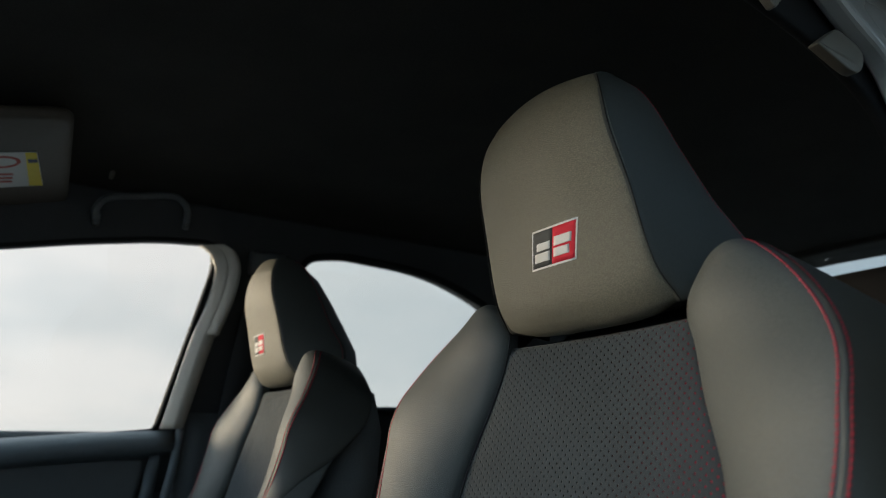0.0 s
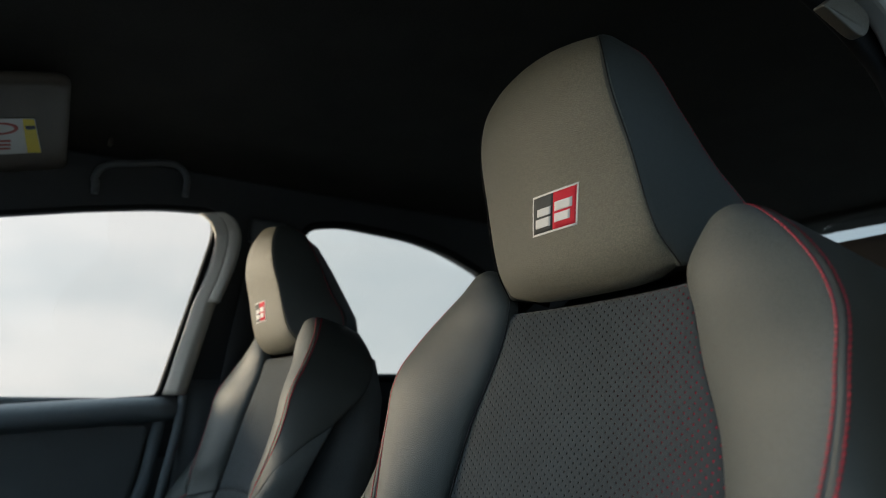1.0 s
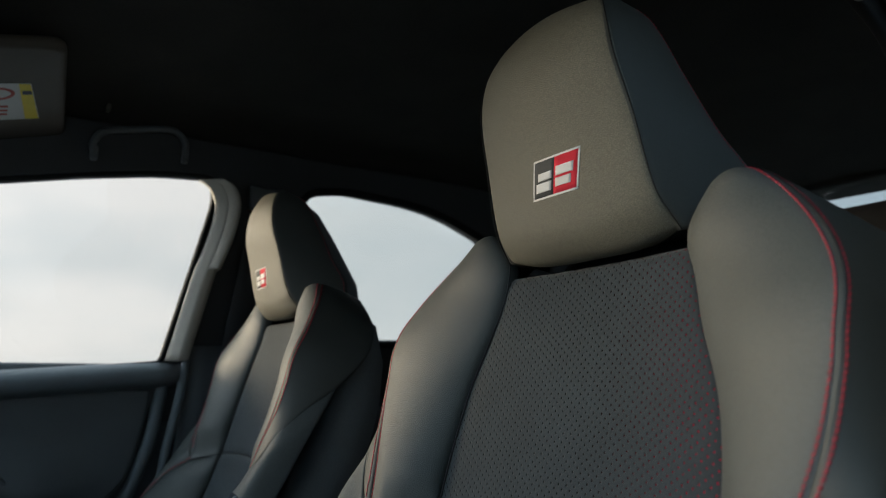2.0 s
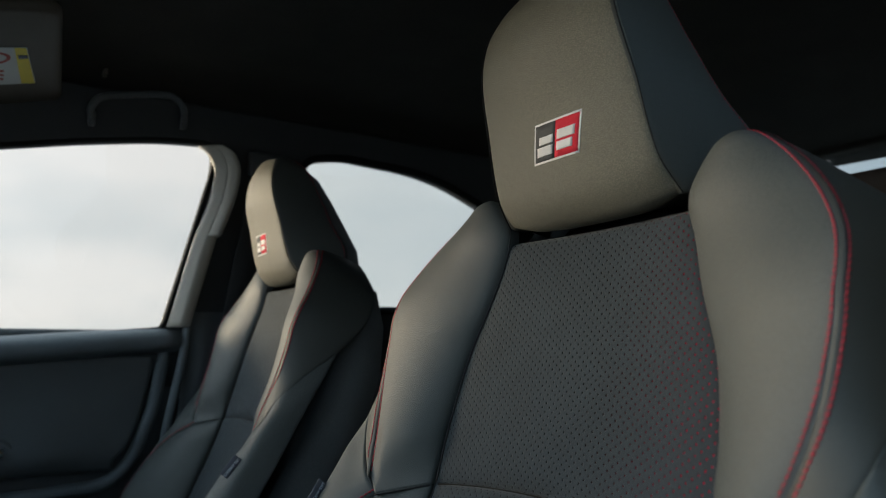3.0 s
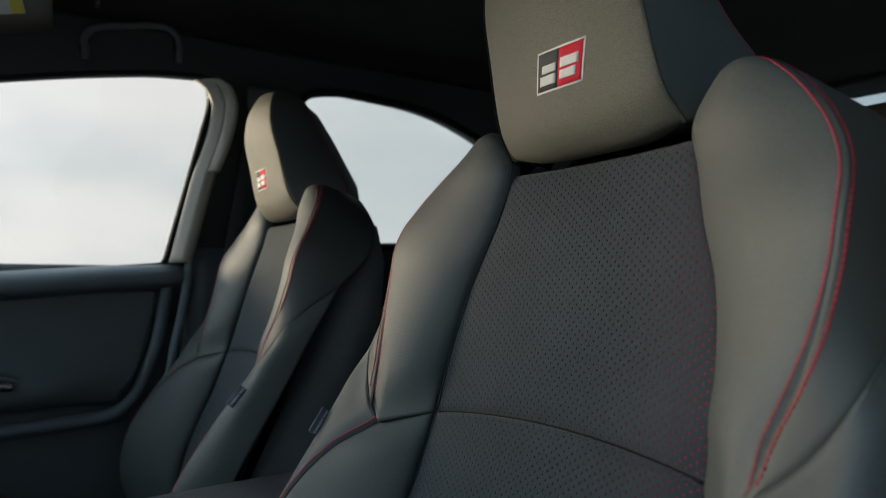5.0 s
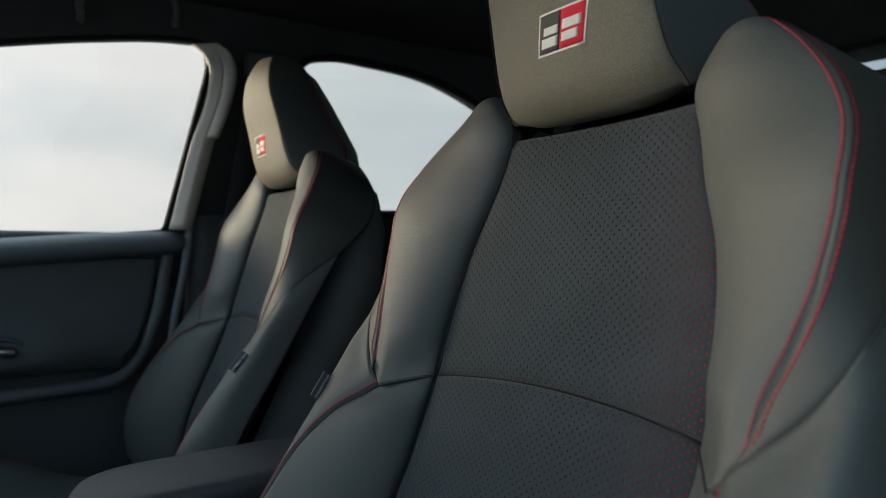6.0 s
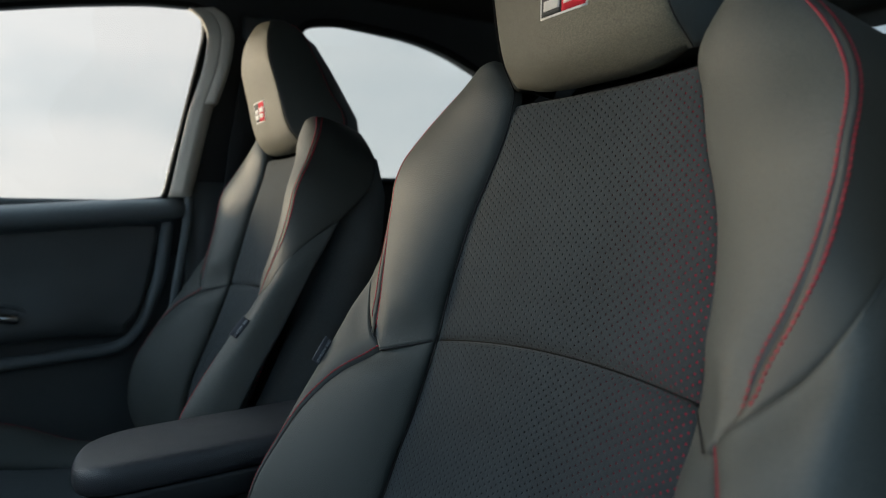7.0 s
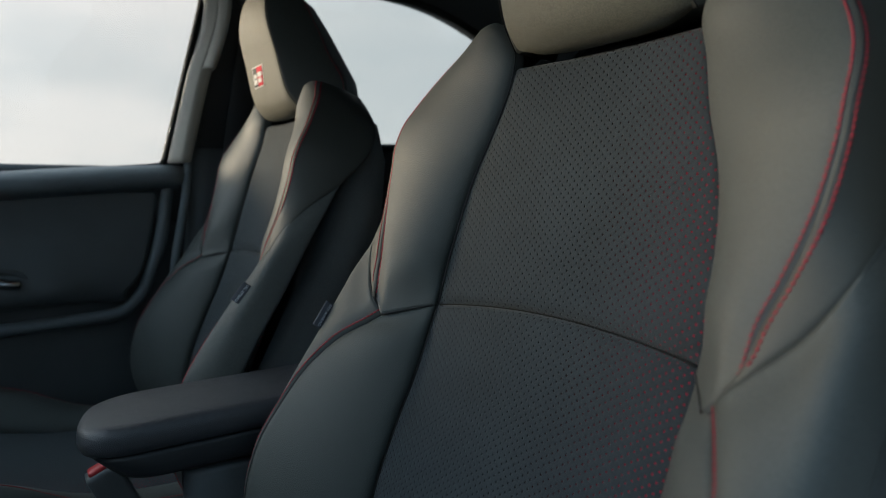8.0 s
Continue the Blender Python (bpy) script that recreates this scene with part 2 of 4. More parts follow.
WHITE_THREAD = surface("white_thread", (0.72, 0.71, 0.69), 0.6, 2200, 0.5, cells=False, vary=0.08)
DARK_THREAD = surface("charcoal_thread", (0.045, 0.048, 0.048), 0.7, 2200, 0.5, cells=False, vary=0.12)
BADGE_RED = surface("badge_red_thread", (0.60, 0.008, 0.030), 0.8, 2200, 0.6, cells=False, vary=0.12)
PAPER = surface("label_paper", (0.62, 0.61, 0.58), 0.6, 200, 0.05, cells=False, vary=0.05)
YELLOW = surface("label_yellow", (0.75, 0.58, 0.02), 0.5, 200, 0.05, cells=False, vary=0.06)
LABEL_RED = surface("label_red", (0.45, 0.08, 0.06), 0.6, 200, 0.05, cells=False, vary=0.08)
TAG_TEXT = surface("tag_print", (0.78, 0.80, 0.84), 0.6, 900, 0.1, cells=False, vary=0.1)
TAG_CLOTH = surface("tag_cloth", (0.085, 0.088, 0.105), 0.7, 1500, 0.3, cells=False, vary=0.1)
GRAVEL = surface("pale_concrete_ground", (0.30, 0.295, 0.28), 0.9, 3.0, 0.5, cells=False, vary=0.4, depth=0.05)
GLASS = glazing("clear_glass", (0.97, 0.98, 0.98))
GLASS_SCREEN = glazing("laminated_glass", (0.95, 0.96, 0.96))
GLASS_TINT = glazing("tinted_glass", (0.86, 0.90, 0.91))


# ---- mesh helpers ----
def finish(bm, name, mat, parent=None, label="", smooth=True):
    bmesh.ops.recalc_face_normals(bm, faces=bm.faces)
    me = bpy.data.meshes.new(name)
    for f in bm.faces:
        f.smooth = smooth
    bm.to_mesh(me)
    bm.free()
    me.materials.append(mat)
    ob = new(name, me)
    if parent is not None:
        ob.parent = parent
    if label:
        tagged(ob, label)
    return ob


def part(name, bm, mat, parent, label="", smooth=True):
    return finish(bm, name, mat, parent, label, smooth)


def thing(name, label, category, at=(0, 0, 0), group="", kind=""):
    return_ob = tagged(new(name), label, category, group, kind)
    return_ob.matrix_basis = Matrix.Translation(at)
    return return_ob


def curve(points):
    """A smooth line through the points, from 0 to 1 along its length."""
    p = [Vector(q) for q in points]
    d = [0.0]
    for a, b in zip(p, p[1:]):
        d.append(d[-1] + max((b - a).length, 1e-6))
    d = [v / d[-1] for v in d]
    tangent = []
    for i in range(len(p)):
        a, b = max(i - 1, 0), min(i + 1, len(p) - 1)
        tangent.append((p[b] - p[a]) / (d[b] - d[a]))

    def at(t):
        t = min(max(t, 0.0), 1.0)
        i = 0
        while i < len(p) - 2 and t > d[i + 1]:
            i += 1
        h = d[i + 1] - d[i]
        s = (t - d[i]) / h
        return ((2 * s ** 3 - 3 * s ** 2 + 1) * p[i] + (s ** 3 - 2 * s ** 2 + s) * h * tangent[i]
                + (3 * s ** 2 - 2 * s ** 3) * p[i + 1] + (s ** 3 - s ** 2) * h * tangent[i + 1])
    return at


def mirror(points):
    return [(-x, y, z) for x, y, z in points]


def padded(a, b, out, bulge=0.0, roll=0.008, deep=0.0035, bow=None, ends=(True, True), end_roll=None, fade=0.0, curl=0.0, curl_long=0.03, curl_top=0.0, skew=1.0):
    """An upholstered panel between two seams a(v), b(v): a function (u, v) -> place and normal. It bulges, and rolls in at its seams."""
    def flat(u, v):
        p = a(v).lerp(b(v), u)
        return p + bow(u, v) if bow else p
    long = sum((flat(0.5, (k + 1) / 12) - flat(0.5, k / 12)).length for k in range(12))

    def at(u, v):
        e = 2e-3
        u0, u1, v0, v1 = max(u - e, 0), min(u + e, 1), max(v - e, 0), min(v + e, 1)
        du, dv = flat(u1, v) - flat(u0, v), flat(u, v1) - flat(u, v0)
        n = du.cross(dv)
        wide = (b(v) - a(v)).length
        towards = Vector(out).normalized()
        if n.length > 1e-12:
            n.normalize()
        if n.dot(towards) < 0:
            n = -n
        n = towards.lerp(n, min(wide / 0.02, 1.0)).normalized()
        edge = 1.0
        for d, on, r in ((u * wide, True, roll), ((1 - u) * wide, True, roll), (v * long, ends[0], end_roll or roll), ((1 - v) * long, ends[1], end_roll or roll)):
            if on:
                k = min(d / r, 1.0)
                edge *= math.sqrt(max(1 - (1 - k) ** 2, 0.0))
        rise = min(1.0, v * long / fade) if fade else 1.0
        lift = bulge * 4 * u ** skew * (1 - u ** skew) * (min(wide / 0.05, 1.0)) * rise * rise * (3 - 2 * rise) - deep * (1 - edge)
        if curl_top:
            k = min((1 - v) * long / curl_long, 1.0)
            lift -= curl_top * (1 - math.sqrt(max(1 - (1 - k) ** 2, 0.0)))
        if curl:
            k = min(v * long / curl_long, 1.0)
            lift -= curl * math.sqrt(max(4 * u * (1 - u), 0.0)) * (1 - math.sqrt(max(1 - (1 - k) ** 2, 0.0)))
        return flat(u, v) + n * lift, n
    return at


def panel_mesh(at, nu, nv, skirt=0.012):
    bm = bmesh.new()
    uv = bm.loops.layers.uv.new("UVMap")
    us = [0.5 * (i / nu) + 0.5 * (0.5 - 0.5 * math.cos(math.pi * i / nu)) for i in range(nu + 1)]
    vs = [0.5 * (j / nv) + 0.5 * (0.5 - 0.5 * math.cos(math.pi * j / nv)) for j in range(nv + 1)]
    grid = [[at(u, v) for u in us] for v in vs]
    along = [0.0]
    mid = nu // 2
    for r0, r1 in zip(grid, grid[1:]):
        along.append(along[-1] + (r1[mid][0] - r0[mid][0]).length)
    verts = [[bm.verts.new(p) for p, n in row] for row in grid]
    coord = {}
    for j, row in enumerate(grid):
        for i, (p, n) in enumerate(row):
            coord[verts[j][i]] = (p.x, along[j])
    for j in range(nv):
        for i in range(nu):
            q = (verts[j][i], verts[j][i + 1], verts[j + 1][i + 1], verts[j + 1][i])
            if len({tuple(round(c, 7) for c in w.co) for w in q}) < 3:
                continue
            f = bm.faces.new(q)
            for lo in f.loops:
                lo[uv].uv = coord[lo.vert]
    ring = ([(0, i) for i in range(nu)] + [(j, nu) for j in range(nv)] + [(nv, i) for i in range(nu, 0, -1)] + [(j, 0) for j in range(nv, 0, -1)])
    low = [bm.verts.new(grid[j][i][0] - grid[j][i][1] * skirt) for j, i in ring]
    for k, (j, i) in enumerate(ring):
        j2, i2 = ring[(k + 1) % len(ring)]
        f = bm.faces.new((verts[j][i], low[k], low[(k + 1) % len(ring)], verts[j2][i2]))
        for lo, v in zip(f.loops, (verts[j][i], verts[j][i], verts[j2][i2], verts[j2][i2])):
            lo[uv].uv = coord[v]
    return bm


def stitch_mesh(line, pitch=0.0042, size=0.0040, thick=0.0009, first=0.0, last=1.0):
    """Single short threads along line(t) -> place and normal."""
    bm = bmesh.new()
    n = 60
    length = sum((line(first + (last - first) * (k + 1) / n)[0] - line(first + (last - first) * k / n)[0]).length for k in range(n))
    count = max(int(length / pitch), 2)
    for k in range(count):
        t = first + (last - first) * (k + 0.5) / count
        p, nn = line(t)
        q, _ = line(min(t + 0.004, 1.0))
        r, _ = line(max(t - 0.004, 0.0))
        w = (q - r).normalized()
        s = w.cross(nn).normalized()
        w = (w + s * 0.16).normalized()
        rings = []
        for e, g, lift in ((-0.5, 0.45, -0.0004), (-0.28, 1.0, 0.0002), (0.28, 1.0, 0.0002), (0.5, 0.45, -0.0004)):
            rings.append([bm.verts.new(p + w * size * e + nn * (lift + thick * g * 0.7 * math.sin(a)) + s * thick * g * math.cos(a))
                          for a in (0.0, 1.05, 2.09, 3.14, 4.71)])
        for r0, r1 in zip(rings, rings[1:]):
            for i in range(5):
                bm.faces.new((r0[i], r0[(i + 1) % 5], r1[(i + 1) % 5], r1[i]))
        bm.faces.new(rings[0])
        bm.faces.new(rings[-1][::-1])
    return bm


def cord_mesh(line, radius, n=60, sides=6, first=0.0, last=1.0):
    bm = bmesh.new()
    rings = []
    for k in range(n + 1):
        t = first + (last - first) * k / n
        p, nn = line(t)
        w = (line(min(t + 0.004, 1.0))[0] - line(max(t - 0.004, 0.0))[0]).normalized()
        s = w.cross(nn).normalized()
        m = s.cross(w)
        rings.append([bm.verts.new(p + (s * math.cos(2 * math.pi * a / sides) + m * math.sin(2 * math.pi * a / sides)) * radius) for a in range(sides)])
    for r0, r1 in zip(rings, rings[1:]):
        for i in range(sides):
            bm.faces.new((r0[i], r0[(i + 1) % sides], r1[(i + 1) % sides], r1[i]))
    bm.faces.new(rings[0])
    bm.faces.new(rings[-1][::-1])
    return bm


def loft_mesh(rings, closed=True, caps=True):
    bm = bmesh.new()
    vs = [[bm.verts.new(p) for p in r] for r in rings]
    n = len(vs[0])
    for r0, r1 in zip(vs, vs[1:]):
        for i in range(n if closed else n - 1):
            bm.faces.new((r0[i], r0[(i + 1) % n], r1[(i + 1) % n], r1[i]))
    if caps:
        bm.faces.new(vs[0])
        bm.faces.new(vs[-1][::-1])
    return bm


def box_mesh(size, bevel=0.004, seg=2, at=(0, 0, 0), turn=None):
    bm = bmesh.new()
    bmesh.ops.create_cube(bm, size=1.0)
    bmesh.ops.scale(bm, vec=size, verts=bm.verts)
    if bevel:
        bmesh.ops.bevel(bm, geom=bm.edges[:], offset=bevel, segments=seg, profile=0.6, affect="EDGES")
    if turn is not None:
        bmesh.ops.transform(bm, matrix=turn, verts=bm.verts)
    bmesh.ops.translate(bm, vec=at, verts=bm.verts)
    return bm


def plate_mesh(outlines, thick, bevel, place):
    """A flat plate with holes: outlines are loops of (a, b), the first the outside; place(a, b, c) puts it into the world."""
    cu = bpy.data.curves.new("plate", "CURVE")
    cu.dimensions, cu.fill_mode = "2D", "BOTH"
    cu.extrude, cu.bevel_depth, cu.bevel_resolution = max(thick / 2 - bevel, 0.0001), bevel, 2
    cu.offset = -bevel
    for loop in outlines:
        sp = cu.splines.new("POLY")
        sp.points.add(len(loop) - 1)
        for q, (a, b) in zip(sp.points, loop):
            q.co = (a, b, 0, 1)
        sp.use_cyclic_u = True
    ob = bpy.data.objects.new("plate", cu)
    scene.collection.objects.link(ob)
    dg = bpy.context.evaluated_depsgraph_get()
    me = bpy.data.meshes.new_from_object(ob.evaluated_get(dg))
    bm = bmesh.new()
    bm.from_mesh(me)
    bpy.data.objects.remove(ob)
    bpy.data.curves.remove(cu)
    bpy.data.meshes.remove(me)
    bmesh.ops.remove_doubles(bm, verts=bm.verts, dist=1e-5)
    for v in bm.verts:
        v.co = place(*v.co)
    return bm


def rounded(points, radius=0.03, seg=6):
    """A closed outline with its corners rounded; a point may carry its own radius as a third number."""
    out, n = [], len(points)
    for i in range(n):
        p = Vector(points[i][:2])
        a, b = Vector(points[i - 1][:2]), Vector(points[(i + 1) % n][:2])
        r = points[i][2] if len(points[i]) > 2 else radius
        if r <= 0:
            out.append(tuple(p))
            continue
        r = min(r, (a - p).length * 0.48, (b - p).length * 0.48)
        p0, p1 = p + (a - p).normalized() * r, p + (b - p).normalized() * r
        for k in range(seg + 1):
            t = k / seg
            out.append(tuple((1 - t) ** 2 * p0 + 2 * t * (1 - t) * p + t ** 2 * p1))
    return out


# ---- the shell of the car ----
def greenhouse(sign):
    """Places (y, z, depth) on the inward-leaning plane of a side's windows."""
    return lambda a, b, c: Vector((sign * (0.69 - (b - 1.03) * 0.26 + c), a, b))


FRONT_HOLE = rounded([(-1.12, 0.926, 0.02), (-0.092, 1.025, 0.012), (-0.028, 1.341, 0.05), (-0.034, 1.384, 0.035), (-0.13, 1.378, 0.04), (-0.26, 1.356, 0.05), (-0.39, 1.328, 0.05), (-0.72, 1.266, 0.05), (-0.84, 1.22, 0.05)], 0.05)
REAR_HOLE = rounded([(0.10, 1.066, 0.02), (0.80, 1.085, 0.04), (0.765, 1.21, 0.08), (0.665, 1.318, 0.12), (0.47, 1.386, 0.2), (0.235, 1.396, 0.1), (0.150, 1.380, 0.03)], 0.03)
OUTER_FAR = [(-1.22, 0.89), (1.25, 0.94), (1.20, 1.36), (0.95, 1.45), (-0.62, 1.45), (-0.86, 1.32)]

wall_far = finish(plate_mesh([OUTER_FAR, FRONT_HOLE, REAR_HOLE], 0.05, 0.006, greenhouse(-1)), "wall_far", FRAME_BLACK, None, "", False)
tagged(wall_far, "black plastic window surround and pillars of the closed side", "wall", kind="structure")


def near_side(a, b, c):
    d = 1.32 - b
    return Vector((0.53 + 0.1 * d + max(0.0, d - 0.1) ** 2 + c, a, b))


NEAR_OUT = rounded([(-1.25, 0.95, 0), (-1.25, 1.02, 0), (-0.80, 1.38, 0.05), (-0.62, 1.46, 0.05), (0.95, 1.42, 0.1), (1.25, 1.30, 0.1), (1.25, 0.95, 0), (0.305, 0.95, 0), (0.290, 1.08, 0.05), (0.262, 1.262, 0.05), (0.243, 1.328, 0.02),
                    (0.194, 1.355, 0.03), (0.165, 1.380, 0.03), (0.05, 1.400, 0.05), (-0.20, 1.38, 0.05), (-0.60, 1.31, 0.05), (-1.15, 0.95, 0)], 0.05)
NEAR_REAR = rounded([(0.42, 1.05, 0.03), (0.92, 1.07, 0.04), (0.84, 1.22, 0.1), (0.44, 1.29, 0.05)], 0.03)
wall_near = finish(plate_mesh([NEAR_OUT, NEAR_REAR], 0.022, 0.006, near_side), "wall_near", PAINT, None, "", False)
tagged(wall_near, "pale grey painted body side with an open front doorway", "wall", kind="structure")
sill = tagged(finish(box_mesh((0.10, 2.5, 0.16), 0.03, 3, (0.74, 0.0, 0.32)), "sill", PAINT), "pale grey painted door sill", "sill", kind="structure")
tagged(finish(box_mesh((0.06, 0.93, 0.66), 0.014, 2, (0.695, 0.775, 0.62)), "door_3", PAINT), "pale grey painted closed rear door", "door", kind="structure")
SEAL = rounded([(0.345, 0.95, 0), (0.335, 1.08, 0.05), (0.300, 1.27, 0.05), (0.264, 1.345, 0.02), (0.215, 1.380, 0.02), (0.05, 1.42, 0.05), (-0.60, 1.425, 0.05),
                (-0.60, 1.330, 0.05), (-0.2, 1.372, 0.05), (0.0, 1.362, 0.05), (0.113, 1.344, 0.05), (0.166, 1.333, 0.03), (0.219, 1.311, 0.03), (0.258, 1.285, 0.03), (0.290, 1.10, 0.05), (0.305, 0.95, 0)], 0.03)
seal = part("door_seal", plate_mesh([SEAL], 0.012, 0.005, lambda a, b, c: near_side(a, b, c - 0.020)), RUBBER, wall_near, "black rubber door seal")
CAP = rounded([(0.143, 1.316, 0.004), (0.184, 1.345, 0.006), (0.228, 1.335, 0.02), (0.201, 1.300, 0.02)], 0.010)
CLIP = rounded([(0.081, 1.342, 0.003), (0.103, 1.357, 0.003), (0.108, 1.346, 0.003), (0.093, 1.331, 0.003)], 0.003)
part("pillar_cap", plate_mesh([CAP], 0.010, 0.0015, lambda a, b, c: near_side(a, b, c - 0.007)), CAP_PLASTIC, wall_near, "grey plastic cap at the top of the door pillar")
part("trim_clip", plate_mesh([CLIP], 0.008, 0.0015, lambda a, b, c: near_side(a, b, c - 0.007)), CAP_PLASTIC, wall_near, "small grey clip on the door frame")

for name, hole, mat, side, label in (("window_1", FRONT_HOLE, GLASS, greenhouse(-1), "clear front side window glass"), ("window_2", REAR_HOLE, GLASS_TINT, greenhouse(-1), "tinted rear side window glass"),
                                     ("window_3", NEAR_REAR, GLASS_TINT, near_side, "tinted rear side window glass")):
    pane = finish(plate_mesh([hole], 0.004, 0.001, lambda a, b, c, s=side: s(a, b, c + 0.012)), name, mat, None, "", False)
    tagged(pane, label, "window", kind="structure")
    pane.visible_shadow = False

# rubber channels round the glass of the closed side
for hole, radius in ((FRONT_HOLE, 0.006), (REAR_HOLE, 0.010)):
    put = greenhouse(-1)
    pts = [put(a, b, -0.020) for a, b in hole] + [put(*hole[0], -0.020)]
    line = curve(pts)
    part("window_seal", cord_mesh(lambda t, l=line: (l(t), Vector((1, 0, -0.26)).normalized()), radius, 160, 6), RUBBER, wall_far, "black rubber window seal")

# grey trim strip on the front edge of the closed side's pillar, with a raised moulding along its upper half
put = greenhouse(-1)
strip = [(-0.030, 1.372), (-0.010, 1.362), (0.004, 1.338), (0.006, 1.312), (0.001, 1.272), (-0.008, 1.237), (-0.018, 1.205), (-0.028, 1.155), (-0.038, 1.10), (-0.048, 1.045), (-0.051, 1.03)]
face = [(-0.006, -0.036), (0.004, -0.035), (0.007, -0.027), (0.019, -0.020), (0.021, -0.014), (0.020, -0.004), (0.014, 0.004), (-0.006, 0.006)]
ridge = [(0.006, -0.017), (0.020, -0.016), (0.025, -0.011), (0.033, -0.003), (0.034, 0.002), (0.028, 0.007), (-0.006, 0.008)]
for pts, outline in ((strip, face), (strip[:7], ridge)):
    edge = curve([put(a, b, -0.03) for a, b in pts])
    part("pillar_trim", loft_mesh([[edge(k / 28) + Vector((x, y, 0)) for x, y in outline] for k in range(29)]), PILLAR_GREY, wall_far, "grey moulded pillar trim strip")

# headliner
rings = []
for k in range(31):
    y = -0.70 + 1.85 * k / 30
    top = 1.500 - 0.09 * max(0, (-0.12 - y) / 0.5) ** 2 - 0.103 * max(0, (y - 0.40) / 0.70) ** 2
    low = [(-0.600, -0.060), (-0.590, -0.038), (-0.565, -0.024), (-0.52, -0.014), (-0.45, -0.008), (-0.3, -0.003), (0, 0.0), (0.3, -0.008), (0.42, -0.030), (0.50, -0.070), (0.55, -0.110)]
    rings.append([(x, y, top + d) for x, d in low] + [(0.60, y, top + 0.03), (-0.63, y, top + 0.03)])
ceiling = tagged(finish(loft_mesh(rings), "ceiling", HEADLINER), "black cloth car headliner", "ceiling", kind="structure")

# roof skin, floor, bulkheads
roof = tagged(finish(box_mesh((1.30, 1.95, 0.02), 0.009, 2, (0, 0.22, 1.545)), "roof", PAINT), "pale grey painted car roof", "roof", kind="structure")
floor = tagged(finish(box_mesh((1.46, 2.6, 0.06), 0.01, 2, (0, 0.0, 0.27)), "floor", CARPET), "black carpeted car floor", "floor", kind="structure")
dash = [(-1.30, 0.99), (-1.05, 0.985), (-0.86, 0.965), (-0.80, 0.93), (-0.79, 0.86), (-0.84, 0.72), (-0.90, 0.56), (-1.0, 0.30), (-1.30, 0.30)]
wall_front = tagged(finish(loft_mesh([[(x, y, z - 0.03 * abs(x / 0.7) ** 3) for y, z in dash] for x in (-0.69, -0.5, -0.25, 0, 0.25, 0.5, 0.69)]), "wall_front", PLASTIC_SOFT), "black moulded front bulkhead", "wall", kind="structure")
for s, name in ((-1, "pillar_far"), (1, "pillar_near")):
    line = curve([(s * 0.545, -0.66, 1.43), (s * 0.60, -0.86, 1.33), (s * 0.66, -1.10, 1.17), (s * 0.70, -1.30, 1.0)])
    tagged(finish(cord_mesh(lambda t, l=line: (l(t), Vector((0, -1, 0.5))), 0.030, 20, 8), name, PLASTIC), "black windscreen pillar", "pillar", kind="structure")
windscreen = tagged(finish(plate_mesh([[(-0.53, 0.0), (0.53, 0.0), (0.68, 0.80), (-0.68, 0.80)]], 0.005, 0.001, lambda a, b, c: Vector((a, -0.69 - b * 0.80, 1.435 - b * 0.57 + c))), "window_4", GLASS_SCREEN, None, "", False), "clear laminated windscreen", "window", kind="structure")

BACK_HOLE = rounded([(-0.50, 1.02), (0.50, 1.02), (0.44, 1.392), (-0.44, 1.392)], 0.08)


def tail(a, b, c):
    return Vector((a, 1.20 - (b - 1.0) * 0.26 + c, b))


wall_back = tagged(finish(plate_mesh([[(-0.72, 0.28), (0.72, 0.28), (0.69, 1.05), (0.58, 1.47), (-0.58, 1.47), (-0.69, 1.05)], BACK_HOLE], 0.05, 0.006, tail), "wall_back", HEADLINER, None, "", False), "black trimmed tailgate", "wall", kind="structure")
pane = tagged(finish(plate_mesh([BACK_HOLE], 0.004, 0.001, lambda a, b, c: tail(a, b, c + 0.012)), "window_5", GLASS_TINT, None, "", False), "tinted tailgate window glass", "window", kind="structure")
pane.visible_shadow = False

# trim of the doorway's rear pillar, out of view, brought forward to shade the backrest
rings = []
for z, x, y in ((0.36, 0.662, 0.06), (0.60, 0.660, 0.05), (0.80, 0.658, 0.02), (0.90, 0.655, -0.04), (0.97, 0.652, -0.058), (1.03, 0.648, -0.058), (1.08, 0.644, -0.048), (1.13, 0.638, -0.032), (1.18, 0.630, -0.002), (1.23, 0.615, 0.06), (1.28, 0.600, 0.14)):
    rings.append([(x, y + 0.025, z), (x + 0.006, y + 0.006, z), (x + 0.02, y, z), (x + 0.06, y, z), (x + 0.07, 0.33, z), (x, 0.33, z)])
tagged(finish(loft_mesh(rings), "pillar_trim", PLASTIC), "unseen black plastic trim of the doorway pillar, shading the seat", "pillar", kind="structure")
# rail added out of view to keep high sky light off the headrest side
rings = []
for y, z in ((-0.80, 1.235), (-0.60, 1.285), (-0.39, 1.330), (-0.26, 1.355), (-0.13, 1.376), (0.05, 1.385), (0.30, 1.385), (0.60, 1.38), (0.95, 1.33)):
    rings.append([(0.570, y, z + 0.040), (0.590, y, z + 0.006), (0.610, y, z), (0.640, y, z + 0.010), (0.655, y, z + 0.050), (0.640, y, z + 0.130), (0.590, y, z + 0.150)])
tagged(finish(loft_mesh(rings), "roof_rail_shade", PAINT), "unseen pale grey painted rail over the doorway, blocking sky light", "roof rail", kind="structure")

